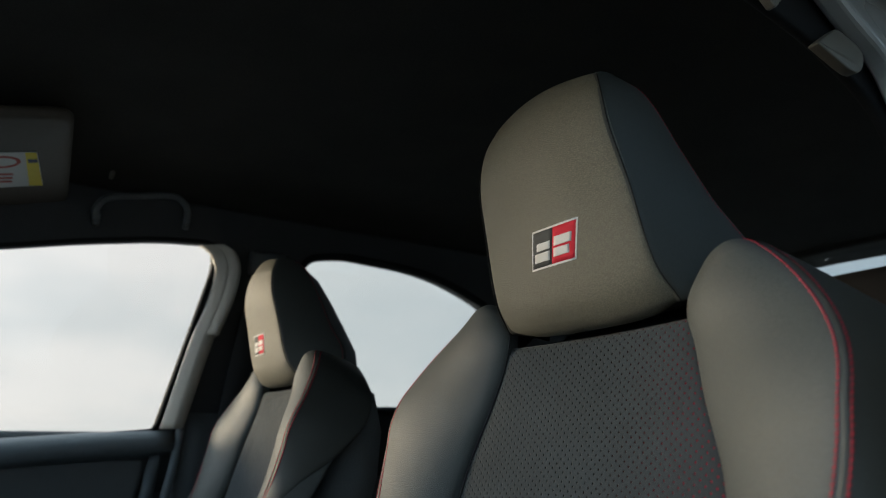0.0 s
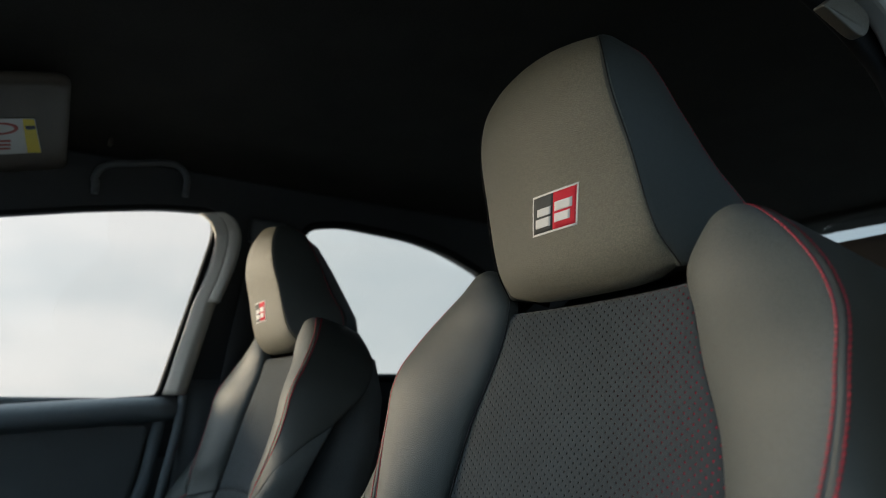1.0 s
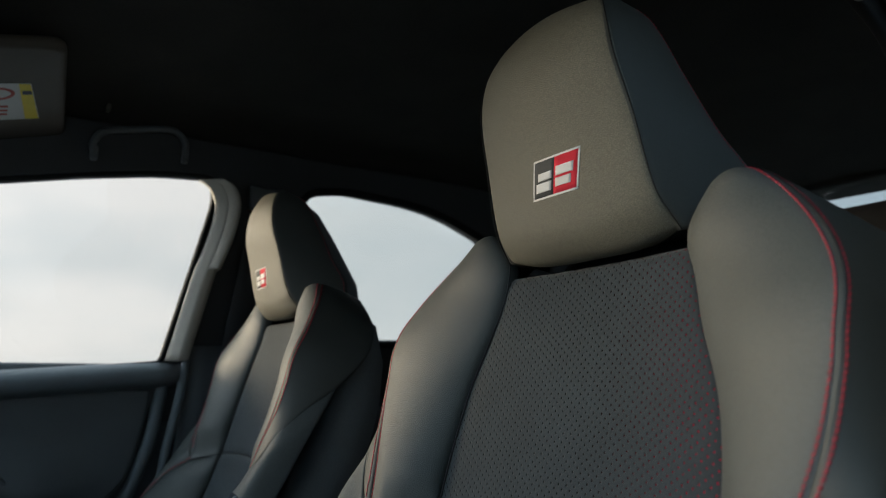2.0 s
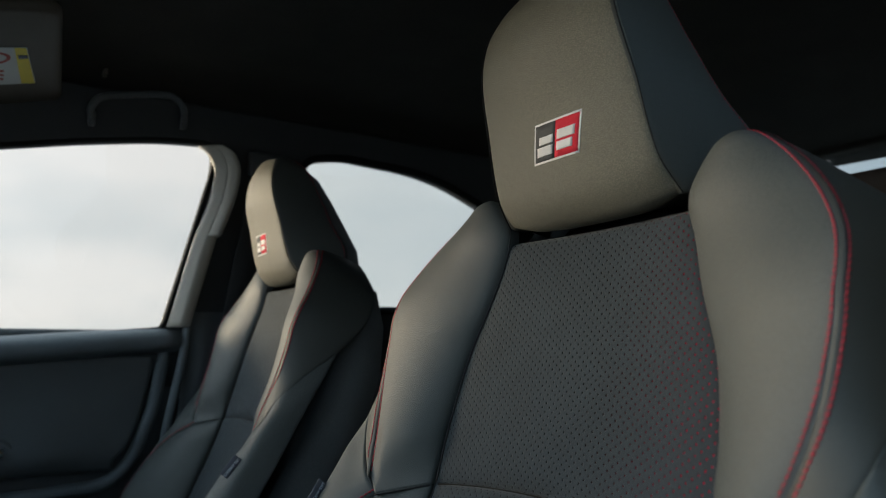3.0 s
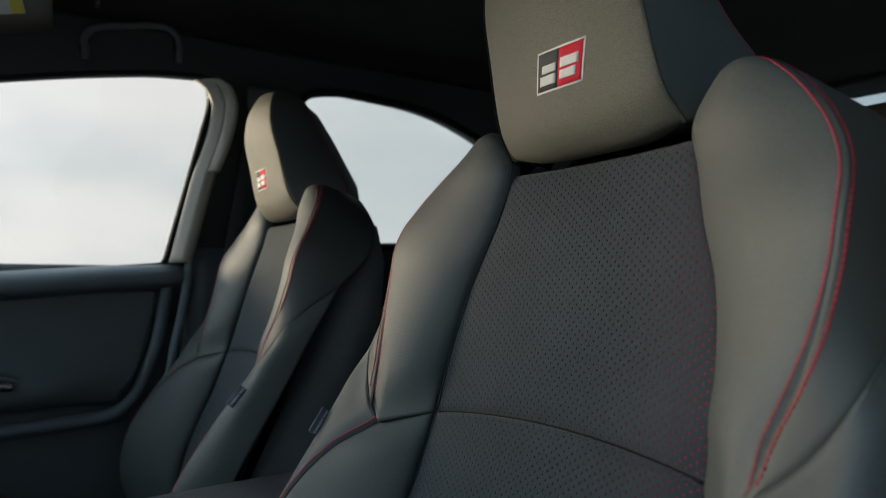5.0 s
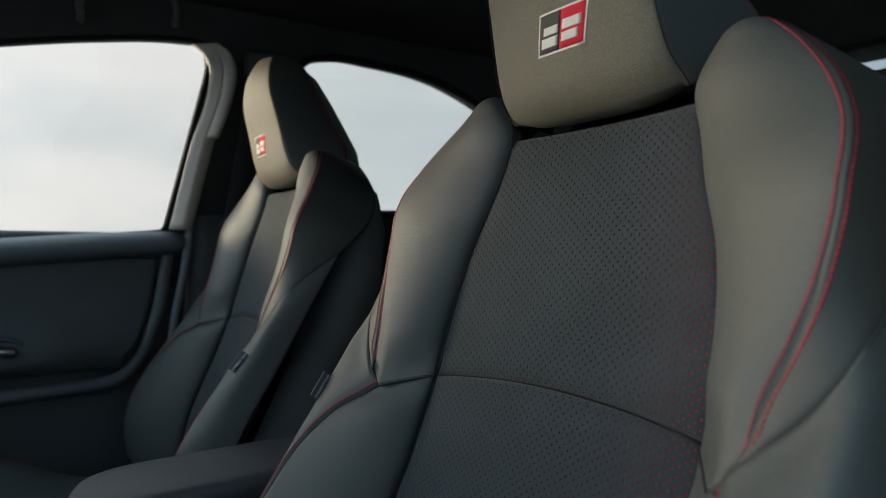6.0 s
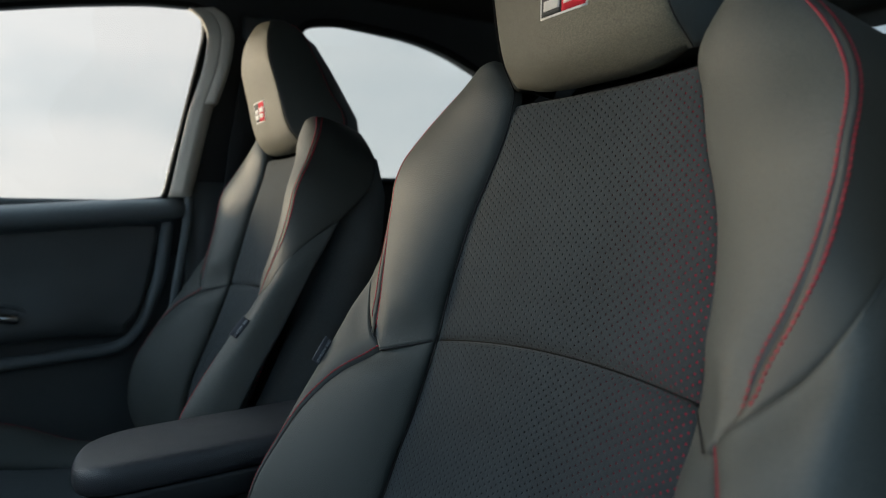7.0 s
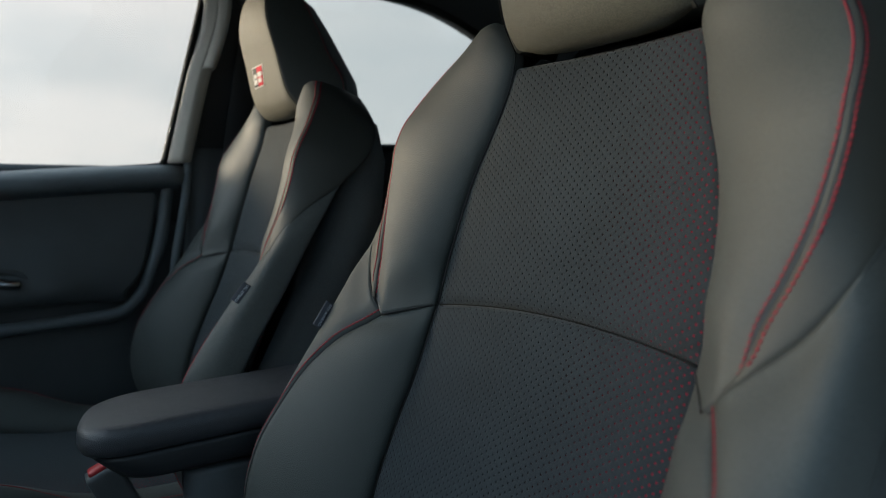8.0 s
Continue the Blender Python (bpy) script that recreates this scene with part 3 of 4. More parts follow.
# the open door beside the driver's doorway, unseen, swung out on its front hinges to block sky light
hinge = Matrix.Translation((0.745, -1.06, 0)) @ Matrix.Rotation(radians(-58), 4, "Z")
door_open = tagged(finish(box_mesh((0.07, 1.02, 0.66), 0.02, 3, (0.03, 0.51, 0.67)), "door_4", PLASTIC), "black inner panel of the unseen open front door", "door", kind="structure")
door_open.matrix_basis = hinge
part("door_skin", box_mesh((0.02, 1.04, 0.70), 0.008, 2, (0.078, 0.51, 0.67)), PAINT, door_open, "pale grey painted door skin")
for a, e in (((0.0, 0.0, 1.0), (0.0, 0.30, 1.30)), ((0.0, 0.30, 1.30), (0.0, 0.96, 1.36)), ((0.0, 0.96, 1.36), (0.0, 1.00, 1.0))):
    line = curve([a, e])
    part("window_frame", cord_mesh(lambda t, l=line: (l(t), Vector((1, 0, 0))), 0.020, 6, 8), FRAME_BLACK, door_open, "black door window frame")

# closed front door: body, belt roll, recessed panel, armrest ledge, lever
door = tagged(finish(box_mesh((0.05, 1.10, 0.78), 0.012, 2, (-0.735, -0.60, 0.635)), "door_1", PLASTIC), "black moulded inner panel of a closed car door", "door", kind="structure")


def swept(section, y0, y1, n, shift):
    """A section (x, z) swept along the car; shift(y) moves it."""
    return loft_mesh([[(x + shift(y)[0], y, z + shift(y)[1]) for x, z in section] for y in [y0 + (y1 - y0) * k / n for k in range(n + 1)]])


belt = [(-0.73, 0.978), (-0.73, 1.034), (-0.712, 1.040), (-0.690, 1.038), (-0.670, 1.030), (-0.660, 1.015), (-0.663, 1.003), (-0.672, 0.996), (-0.690, 0.991)]
part("belt_roll", swept(belt, -1.15, -0.062, 30, lambda y: (0.020, -0.007 + 0.075 * (y + 0.06))), PLASTIC_SOFT, door, "soft black window sill pad")


def ease(t):
    t = min(max(t, 0.0), 1.0)
    return t * t * (3 - 2 * t)


# the insert sweeps out at its foot into an armrest shelf with a rolled edge, and dies into its rounded rear end
right_edge = curve([(0, -0.110, 1.000), (0, -0.103, 0.985), (0, -0.106, 0.94), (0, -0.117, 0.885), (0, -0.130, 0.835), (0, -0.146, 0.803), (0, -0.165, 0.786)])
top_z = lambda y: 1.000 + 0.045 * (y + 0.10)
foot_z = lambda y: 0.797 + 0.055 * (y + 0.15)
downs = [(s, 0.0) for s in (0.0, 0.01, 0.03, 0.07, 0.15, 0.25, 0.35, 0.45, 0.53, 0.60, 0.66, 0.72, 0.78, 0.84, 0.90, 0.95)] + [(1.0, 0.0), (1.0, 0.35), (1.0, 0.7), (1.0, 1.0)]
rings = []
for s, under in downs:
    row = []
    edge = right_edge(s)
    for k in range(41):
        q = k / 40
        q = 1 - (1 - q) ** 2 if k else 0.0
        y = -0.95 + (edge.y + 0.95) * q
        z = top_z(y) + (foot_z(y) - top_z(y)) * s
        z = z + (edge.z - z) * ease((q - 0.75) / 0.25)
        swell = ease((s - 0.48) / 0.50) * (1 - 0.75 * ease((q - 0.80) / 0.2))
        rim = min(min(s * 0.18, edge.y - y) / 0.009, 1.0)
        x = -0.680 + 0.030 * swell - 0.007 * (1 - math.sqrt(max(1 - (1 - rim) ** 2, 0.0)))
        row.append(Vector((x - 0.030 * under * under * swell - 0.006 * under, y, z - 0.022 * (1 - (1 - under) ** 2))))
    rings.append([Vector((-0.715, -0.95, row[0].z))] + row + [row[-1] + Vector((-0.02, 0.0, 0.0))])
part("door_insert", loft_mesh(rings, closed=False, caps=False), PLASTIC, door, "soft black door panel insert with an armrest shelf")
low = curve([(-0.700, -0.95, 0.690), (-0.690, -0.60, 0.707), (-0.686, -0.371, 0.728), (-0.686, -0.25, 0.735), (-0.686, -0.174, 0.744), (-0.690, -0.135, 0.779), (-0.688, -0.115, 0.83), (-0.686, -0.099, 0.88), (-0.684, -0.083, 0.992)])
part("panel_rib", cord_mesh(lambda t: (low(t), Vector((1, 0, 0))), 0.0125, 60, 12), PLASTIC_SOFT, door, "raised rib round the door panel")
part("lever_bezel", cord_mesh(lambda t: (Vector((-0.660, -0.372 + 0.042 * math.cos(2 * math.pi * t), 0.815 + 0.020 * math.sin(2 * math.pi * t))), Vector((1, 0, 0))), 0.005, 32, 6), PLASTIC, door)
lever_line = curve([(-0.666, -0.405, 0.820), (-0.650, -0.385, 0.819), (-0.644, -0.365, 0.815), (-0.648, -0.342, 0.811)])
part("door_lever", cord_mesh(lambda t: (lever_line(t), Vector((1, 0, 0))), 0.009, 16, 8), CHROME, door, "chrome inner door lever")
pillar = tagged(finish(swept([(-0.74, 0.30), (-0.665, 0.30), (-0.655, 0.60), (-0.655, 0.95), (-0.648, 1.06), (-0.74, 1.06)], -0.050, 0.115, 4, lambda y: (0, 0)), "pillar_middle", PLASTIC), "black lower trim of the door pillar", "pillar", kind="structure")
edge = curve([(-0.652, -0.050, 1.032), (-0.651, -0.056, 0.974), (-0.651, -0.067, 0.909), (-0.653, -0.077, 0.854), (-0.656, -0.084, 0.78), (-0.66, -0.090, 0.60)])
part("pillar_edge", cord_mesh(lambda t: (edge(t), Vector((1, 0, 0))), 0.009, 30, 10), PLASTIC_SOFT, pillar, "rounded front edge of the pillar trim")
rear_door = tagged(finish(box_mesh((0.06, 1.14, 0.80), 0.014, 2, (-0.720, 0.685, 0.670)), "door_2", PLASTIC), "black moulded inner panel of a closed rear door", "door", kind="structure")
part("belt_roll", swept([(x, z + 0.036) for x, z in belt], 0.116, 1.15, 20, lambda y: (0, 0.025 * (y - 0.3))), PLASTIC_SOFT, rear_door, "soft black window sill pad")

# the belt of the closed side's front seat, hanging down its pillar
web = curve([(-0.578, 0.070, 1.345), (-0.592, 0.060, 1.27), (-0.612, 0.045, 1.15), (-0.632, 0.030, 1.0), (-0.640, 0.020, 0.80), (-0.642, 0.015, 0.60)])
rings = []
for k in range(31):
    p = web(k / 30)
    rings.append([p + Vector((x, y, 0)) for x, y in ((0.0, -0.024), (0.0016, -0.022), (0.0016, 0.022), (0.0, 0.024), (-0.0012, 0.022), (-0.0012, -0.022))])
seat_belt = thing("seat_belt", "black webbing seat belt hanging on the door pillar", "seat belt")
part("webbing", loft_mesh(rings), BELT, seat_belt)
part("belt_guide", box_mesh((0.022, 0.075, 0.05), 0.008, 2, (-0.572, 0.070, 1.352)), PLASTIC, seat_belt, "black plastic belt guide")

# ---- seats ----
INSERT = [(0.150, -0.027, 0.865), (0.151, -0.014, 0.907), (0.145, -0.002, 0.953), (0.137, 0.0065, 0.9875), (0.1216, 0.0160, 1.027), (0.110, 0.026, 1.066), (0.104, 0.028, 1.090)]
SHOULDER = INSERT + [(0.106, 0.031, 1.105), (0.120, 0.038, 1.126), (0.138, 0.045, 1.1375)]
RIDGE = [(0.201, -0.0695, 0.8695), (0.206, -0.0655, 0.878), (0.2115, -0.0565, 0.904), (0.2205, -0.0475, 0.930), (0.230, -0.0375, 0.9645), (0.235, -0.0285, 1.0), (0.236, -0.0245, 1.02),
         (0.2345, -0.015, 1.043), (0.2275, -0.0035, 1.0615), (0.2125, 0.0105, 1.0845), (0.188, 0.027, 1.111), (0.164, 0.038, 1.1305), (0.144, 0.046, 1.139)]
FLANK = [(0.201, -0.0695, 0.8695), (0.232, -0.0555, 0.899), (0.248, -0.041, 0.927), (0.253, -0.010, 0.955), (0.256, 0.035, 0.985), (0.252, 0.078, 1.025), (0.234, 0.098, 1.062), (0.200, 0.105, 1.088), (0.155, 0.108, 1.116)]
LOW_INSERT = [(0.150, -0.027, 0.865), (0.1525, -0.0366, 0.835), (0.1535, -0.0546, 0.789), (0.155, -0.069, 0.757), (0.155, -0.097, 0.686), (0.155, -0.108, 0.62), (0.155, -0.108, 0.54)]
LOW_RIDGE = [(0.188, -0.064, 0.854), (0.198, -0.076, 0.845), (0.209, -0.0903, 0.836), (0.219, -0.1045, 0.825), (0.231, -0.131, 0.798), (0.236, -0.157, 0.763), (0.240, -0.178, 0.727), (0.240, -0.191, 0.68), (0.235, -0.190, 0.635), (0.230, -0.172, 0.585), (0.222, -0.14, 0.54)]
BAND = [(0.256, 0.035, 0.985), (0.263, -0.005, 0.92), (0.268, -0.045, 0.85), (0.270, -0.092, 0.77), (0.268, -0.130, 0.69), (0.264, -0.150, 0.63), (0.258, -0.135, 0.58), (0.245, -0.11, 0.53)]
HR_SEAM = [(0.100, 0.030, 1.101), (0.095, 0.010, 1.130), (0.090, -0.005, 1.19), (0.084, -0.0155, 1.235), (0.077, -0.0145, 1.268), (0.0655, -0.006, 1.2925)]
HR_EDGE = [(0.134, 0.092, 1.108), (0.120, 0.098, 1.147), (0.103, 0.082, 1.186), (0.088, 0.067, 1.23), (0.075, 0.042, 1.280), (0.0645, 0.018, 1.2955)]
CUSHION_IN = [(0.150, -0.06, 0.575), (0.155, -0.20, 0.568), (0.160, -0.34, 0.575), (0.165, -0.48, 0.598), (0.165, -0.58, 0.605), (0.16, -0.62, 0.58)]
CUSHION_OUT = [(0.215, -0.04, 0.580), (0.222, -0.20, 0.583), (0.225, -0.28, 0.598), (0.225, -0.377, 0.640), (0.225, -0.48, 0.655), (0.215, -0.58, 0.640), (0.20, -0.625, 0.60)]
CUSHION_LOW = [(0.26, -0.04, 0.50), (0.265, -0.20, 0.50), (0.268, -0.34, 0.51), (0.265, -0.48, 0.53), (0.25, -0.59, 0.52), (0.22, -0.635, 0.51)]


def arch(u, v):
    k = 4 * u * (1 - u)
    return Vector((0, 0.008 * k, 0.010 * k * (1 - v)))


def hem(u, v):
    """The lower hem of a bolster dips to the corner where its seams meet."""
    k = u / 0.7 if u < 0.7 else (1 - u) / 0.3
    tuck = 0.0025 * ease((u - 0.70) / 0.2)
    return (Vector((0, -0.011, -0.014)) * k + Vector((0, tuck, 0))) * (1 - v) ** 6


def front_swell(u, v):
    k = 1 - (2 * u - 1) ** 4
    under = max(0.0, 1 - v * 5.0) ** 2
    return Vector((0, -0.008 * k * under + 0.020 * u * (1 - u) * v ** 5, -0.010 * k * max(0.0, 1 - v * 3) ** 2 + 0.008 * u * (1 - u) * v ** 5))


def car_seat():
    seat = thing("car_seat", "grey leather sports seat with red stitching", "car seat", (0.36, 0, 0.30), "front seats")

    def add(name, bm, mat, label="", owner=None):
        ob = part(name, bm, mat, owner or seat, label)
        if owner is None:
            ob.matrix_parent_inverse = Matrix.Translation((0, 0, -0.30))
        return ob

    # foam cores under the covers
    levels = [(0.50, -0.10, 0.232, -0.115, 0.03), (0.62, -0.085, 0.242, -0.118, 0.035), (0.70, -0.062, 0.246, -0.096, 0.045), (0.80, -0.020, 0.245, -0.046, 0.06), (0.88, 0.010, 0.243, 0.002, 0.10),
              (0.96, 0.030, 0.240, 0.035, 0.122), (1.02, 0.045, 0.228, 0.05, 0.132), (1.075, 0.055, 0.195, 0.065, 0.134), (1.094, 0.078, 0.150, 0.082, 0.124), (1.104, 0.098, 0.115, 0.100, 0.124), (1.122, 0.106, 0.095, 0.108, 0.126)]
    rings = []
    for z, yi, w, yf, yb in levels:
        half = [(0.13 * w / 0.25, yi + 0.012), (w - 0.02, yf + 0.004), (w - 0.004, yf + 0.018), (w, (yf + yb) / 2), (w - 0.012, yb - 0.012), (w - 0.05, yb)]
        rings.append([(x, y, z) for x, y in half] + [(-x, y, z) for x, y in reversed(half)])
    add("backrest_shell", loft_mesh(rings), FABRIC_SIDE, "dark cloth rear and sides of the backrest")

    upper_at = padded(curve(mirror(INSERT)), curve(INSERT), (0, -1, 0), 0.0, 0.040, 0.0050, arch, end_roll=0.012, curl=0.009, curl_long=0.020, curl_top=0.006)
    upper = add("upper_insert", panel_mesh(upper_at, 44, 48), SUEDE, "black perforated suede insert")
    lower_at = padded(curve(mirror(LOW_INSERT)), curve(LOW_INSERT), (0, -1, 0), 0.003, 0.040, 0.0045, arch, end_roll=0.010, curl=0.002, curl_long=0.010)
    add("lower_insert", panel_mesh(lower_at, 44, 48), SUEDE, "black perforated suede insert")
    # black cord in place of the shadow in the crease between the inserts
    add("seam", cord_mesh(lambda t: (lower_at(t, 0)[0].lerp(upper_at(t, 0)[0], 0.4) + Vector((0, -0.0006, 0.0004)), Vector((0, -1, 0))), 0.0013, 60, 6, 0.01, 0.99), RUBBER, "", upper)
    for s, side in ((1, lambda p: p), (-1, mirror)):
        bolster = padded(curve(side(SHOULDER)), curve(side(RIDGE)), (-0.3 * s, -1, 0), 0.0135, 0.009, 0.0034, hem, fade=0.05, ends=(False, True), skew=0.92)
        front = add("bolster", panel_mesh(bolster, 26, 56), LEATHER_SMOOTH, "grey leather side bolster")
        flank = padded(curve(side(RIDGE)), curve(side(FLANK)), (s, -0.4, 0.3), 0.003, 0.005, 0.0014, ends=(False, True))
        outer = add("flank", panel_mesh(flank, 22, 56, 0.002), LEATHER_SHADED, "smooth leather side panel coloured darker as shade")
        low_bolster = padded(curve(side(LOW_INSERT)), curve(side(LOW_RIDGE)), (-0.3 * s, -1, 0), 0.010, 0.009, 0.0034, fade=0.05, ends=(False, True), skew=0.85)
        low_front = add("lower_bolster", panel_mesh(low_bolster, 26, 48), LEATHER_SMOOTH, "grey leather lower bolster")
        top, line_a, line_b = curve(side(LOW_RIDGE[:1] + FLANK[:5])), curve(side(LOW_RIDGE)), curve(side(BAND))

        def follow(u, v, top=top, line_a=line_a, line_b=line_b, s=s):
            swell = 0.0016 * math.sin(math.pi * math.sqrt(u)) * ease((v - 0.04) / 0.25)
            return (top(u) - line_a(0).lerp(line_b(0), u)) * (1 - v) ** 4 + Vector((0.75 * s, -0.6, 0)) * swell
        band = padded(curve(side(LOW_RIDGE)), curve(side(BAND)), (0.6 * s, -1, 0.3), 0.0035, 0.004, 0.0010, follow, fade=0.05, ends=(False, True))
        low_outer = add("lower_flank", panel_mesh(band, 22, 48), LEATHER_SMOOTH, "grey leather side panel")
        add("ridge_stitching", stitch_mesh(lambda t: bolster(1 - 0.0040 / max((curve(side(RIDGE))(t) - curve(side(SHOULDER))(t)).length, 0.02), t), first=0.02, last=0.985), THREAD, "red thread stitching", front)
        add("ridge_stitching", stitch_mesh(lambda t: flank(min(0.0036 / max((curve(side(RIDGE))(t) - curve(side(FLANK))(t)).length, 0.013), 0.5), t), first=0.05, last=0.985), THREAD, "red thread stitching", outer)
        add("lower_stitching", stitch_mesh(lambda t: band(0.0045 / max((curve(side(LOW_RIDGE))(t) - curve(side(BAND))(t)).length, 0.02), t), first=0.0, last=1.0), THREAD, "red thread stitching", low_outer)
        for line, owner, sunk in ((SHOULDER, front, 0.0036), (RIDGE, front, 0.0020), (LOW_RIDGE[:1] + FLANK[:5], low_outer, 0.0012), (LOW_RIDGE, low_front, 0.0020), (LOW_INSERT, low_front, 0.0036)):
            add("seam", cord_mesh(lambda t, l=curve(side(line)), d=sunk: (l(t) + Vector((0, d, 0)), Vector((0, -1, 0))), 0.0006, 50, 5), PIPING, "", owner)
        add("seam", cord_mesh(lambda t: (bolster(0.70 * t, 0)[0] + Vector((0, -0.0004, -0.0006)), Vector((0, -1, 0))), 0.0009, 24, 6), PIPING, "", front)
        # cushion side
        wing = padded(curve(side(CUSHION_IN)), curve(side(CUSHION_OUT)), (-0.3 * s, 0, 1), 0.010, 0.014, 0.005)
        cushion_wing = add("cushion_bolster", panel_mesh(wing, 16, 36), LEATHER_SMOOTH, "grey leather cushion bolster")
        outside = padded(curve(side(CUSHION_OUT)), curve(side(CUSHION_LOW)), (s, 0, 0.3), 0.010, 0.014, 0.005)
        add("cushion_flank", panel_mesh(outside, 14, 36), LEATHER_SHADED)
        add("cushion_stitching", stitch_mesh(lambda t: wing(0.96, t)), THREAD, "red thread stitching", cushion_wing)
    at = padded(curve(mirror(CUSHION_IN)), curve(CUSHION_IN), (0, 0, 1), 0.012, 0.014, 0.005)
    add("cushion_centre", panel_mesh(at, 24, 36), SUEDE, "black perforated suede cushion centre")
    rings = []
    for y, w, top in ((0.02, 0.225, 0.52), (-0.10, 0.245, 0.535), (-0.3, 0.25, 0.54), (-0.5, 0.245, 0.56), (-0.60, 0.22, 0.55), (-0.625, 0.19, 0.53)):
        rings.append([(-w, y, 0.38), (-w - 0.006, y, 0.5), (-w * 0.92, y, top), (w * 0.92, y, top), (w + 0.006, y, 0.5), (w, y, 0.38)])
    add("cushion_base", loft_mesh(rings), PLASTIC, "black cushion base")
    for x in (-0.2, 0.2):
        add("seat_rail", box_mesh((0.04, 0.56, 0.09), 0.008, 2, (x, -0.30, 0.345)), PLASTIC, "black seat rail")

    # headrest, built in one with the backrest
    front_at = padded(curve(mirror(HR_SEAM)), curve(HR_SEAM), (0, -1, 0), 0.012, 0.011, 0.0026, front_swell, ends=(True, False), end_roll=0.008, curl=0.022, curl_long=0.034, curl_top=0.0015)
    head = add("headrest", panel_mesh(front_at, 40, 44), LEATHER, "grained grey leather headrest front")
    rings = []
    for z, yf, w, he, ye, yb in ((1.112, 0.050, 0.070, 0.105, 0.096, 0.130), (1.122, 0.030, 0.084, 0.120, 0.096, 0.138), (1.15, 0.016, 0.083, 0.113, 0.094, 0.135), (1.19, 0.010, 0.080, 0.097, 0.078, 0.116),
                                 (1.23, 0.005, 0.075, 0.083, 0.064, 0.096), (1.268, 0.004, 0.066, 0.072, 0.044, 0.073), (1.284, 0.012, 0.045, 0.050, 0.032, 0.060)):
        half = [(w * 0.5, yf), (w, yf + 0.004), (he, ye), (he - 0.016, (ye + yb) / 2), (he * 0.62, yb), (he * 0.3, yb + 0.004)]
        rings.append([(x, y, z) for x, y in half] + [(-x, y, z) for x, y in reversed(half)])
    add("headrest_back", loft_mesh(rings), FABRIC_SIDE, "dark cloth back of the headrest", head)
    for s, side in ((1, lambda p: p), (-1, mirror)):
        cheek = padded(curve(side(HR_SEAM)), curve(side(HR_EDGE)), (s, -0.5, 0), 0.003, 0.007, 0.0024, ends=(True, False))
        add("headrest_side", panel_mesh(cheek, 20, 40), LEATHER_SHADED, "smooth grey leather side of the headrest, coloured darker as shade", head)
        add("seam", cord_mesh(lambda t, l=curve(side(HR_SEAM)): (l(t) + Vector((0, 0.0006, 0)), Vector((0, -1, 0))), 0.0005, 60, 6, 0.0, 0.98), RUBBER, "", head)
        add("headrest_stitching", stitch_mesh(lambda t: cheek(0.94, t), 0.0036, 0.0034, 0.0005, first=0.06, last=0.95), THREAD, "red thread stitching", head)

    # embroidered badge: framed slanted plate, one half charcoal, one half red, with plain pale shapes
    def on_front(x, z):
        lo, hi = 0.0, 1.0
        for _ in range(24):
            mid = (lo + hi) / 2
            if front_at(0.5, mid)[0].z < z:
                lo = mid
            else:
                hi = mid
        a, b = curve(mirror(HR_SEAM))(lo).x, curve(HR_SEAM)(lo).x
        return front_at((x - a) / (b - a), lo)

    def patch(name, loops, lift, mat, label=""):
        bm = bmesh.new()
        for loop in loops:
            n = 6
            grid = []
            (x0, z0), (x1, z1), (x2, z2), (x3, z3) = loop
            for j in range(n + 1):
                row = []
                for i in range(n + 1):
                    u, v = i / n, j / n
                    x = (x0 * (1 - u) + x1 * u) * (1 - v) + (x3 * (1 - u) + x2 * u) * v
                    z = (z0 * (1 - u) + z1 * u) * (1 - v) + (z3 * (1 - u) + z2 * u) * v
                    p, nn = on_front(x, z)
                    row.append((p + nn * lift, p - nn * 0.001))
                grid.append(row)
            top = [[bm.verts.new(c[0]) for c in row] for row in grid]
            for j in range(n):
                for i in range(n):
                    bm.faces.new((top[j][i], top[j][i + 1], top[j + 1][i + 1], top[j + 1][i]))
            ring = [(0, i) for i in range(n)] + [(j, n) for j in range(n)] + [(n, i) for i in range(n, 0, -1)] + [(j, 0) for j in range(n, 0, -1)]
            low = [bm.verts.new(grid[j][i][1]) for j, i in ring]
            for k, (j, i) in enumerate(ring):
                j2, i2 = ring[(k + 1) % len(ring)]
                bm.faces.new((top[j][i], low[k], low[(k + 1) % len(ring)], top[j2][i2]))
        return add(name, bm, mat, label, head)

    LEFT, WIDE, LOW, TALL, LEAN, HALF = -0.0200, 0.0515, 1.1428, 0.0300, 0.0095, 0.48

    def slanted(a, b, c, d):
        """A piece of the badge between the shares a, b of its width and c, d of its height."""
        def at(u, v):
            return (LEFT + WIDE * u + LEAN * v, LOW + TALL * v)
        return [at(a, c), at(b, c), at(b, d), at(a, d)]

    patch("badge_field", [slanted(0, HALF, 0, 1)], 0.0003, DARK_THREAD, "charcoal embroidered half of a badge")
    patch("badge_field", [slanted(HALF, 1, 0, 1)], 0.0003, BADGE_RED, "red embroidered half of a badge")
    e, f = 0.014, 0.026
    patch("badge_border", [slanted(-e, 1 + e, -f, f), slanted(-e, 1 + e, 1 - f, 1 + f), slanted(-e, e, 0, 1), slanted(1 - e, 1 + e, 0, 1)], 0.0004, WHITE_THREAD, "white embroidered border")
    # two plain pale blocks
    patch("badge_shape", [slanted(0.07, 0.43, 0.16, 0.40), slanted(0.11, 0.43, 0.46, 0.66)], 0.0006, WHITE_THREAD, "plain white embroidered block")
    patch("badge_shape", [slanted(0.52, 0.86, 0.20, 0.42), slanted(0.52, 0.90, 0.48, 0.72)], 0.0006, WHITE_THREAD, "plain white embroidered block")
    return seat


seat_near = car_seat()
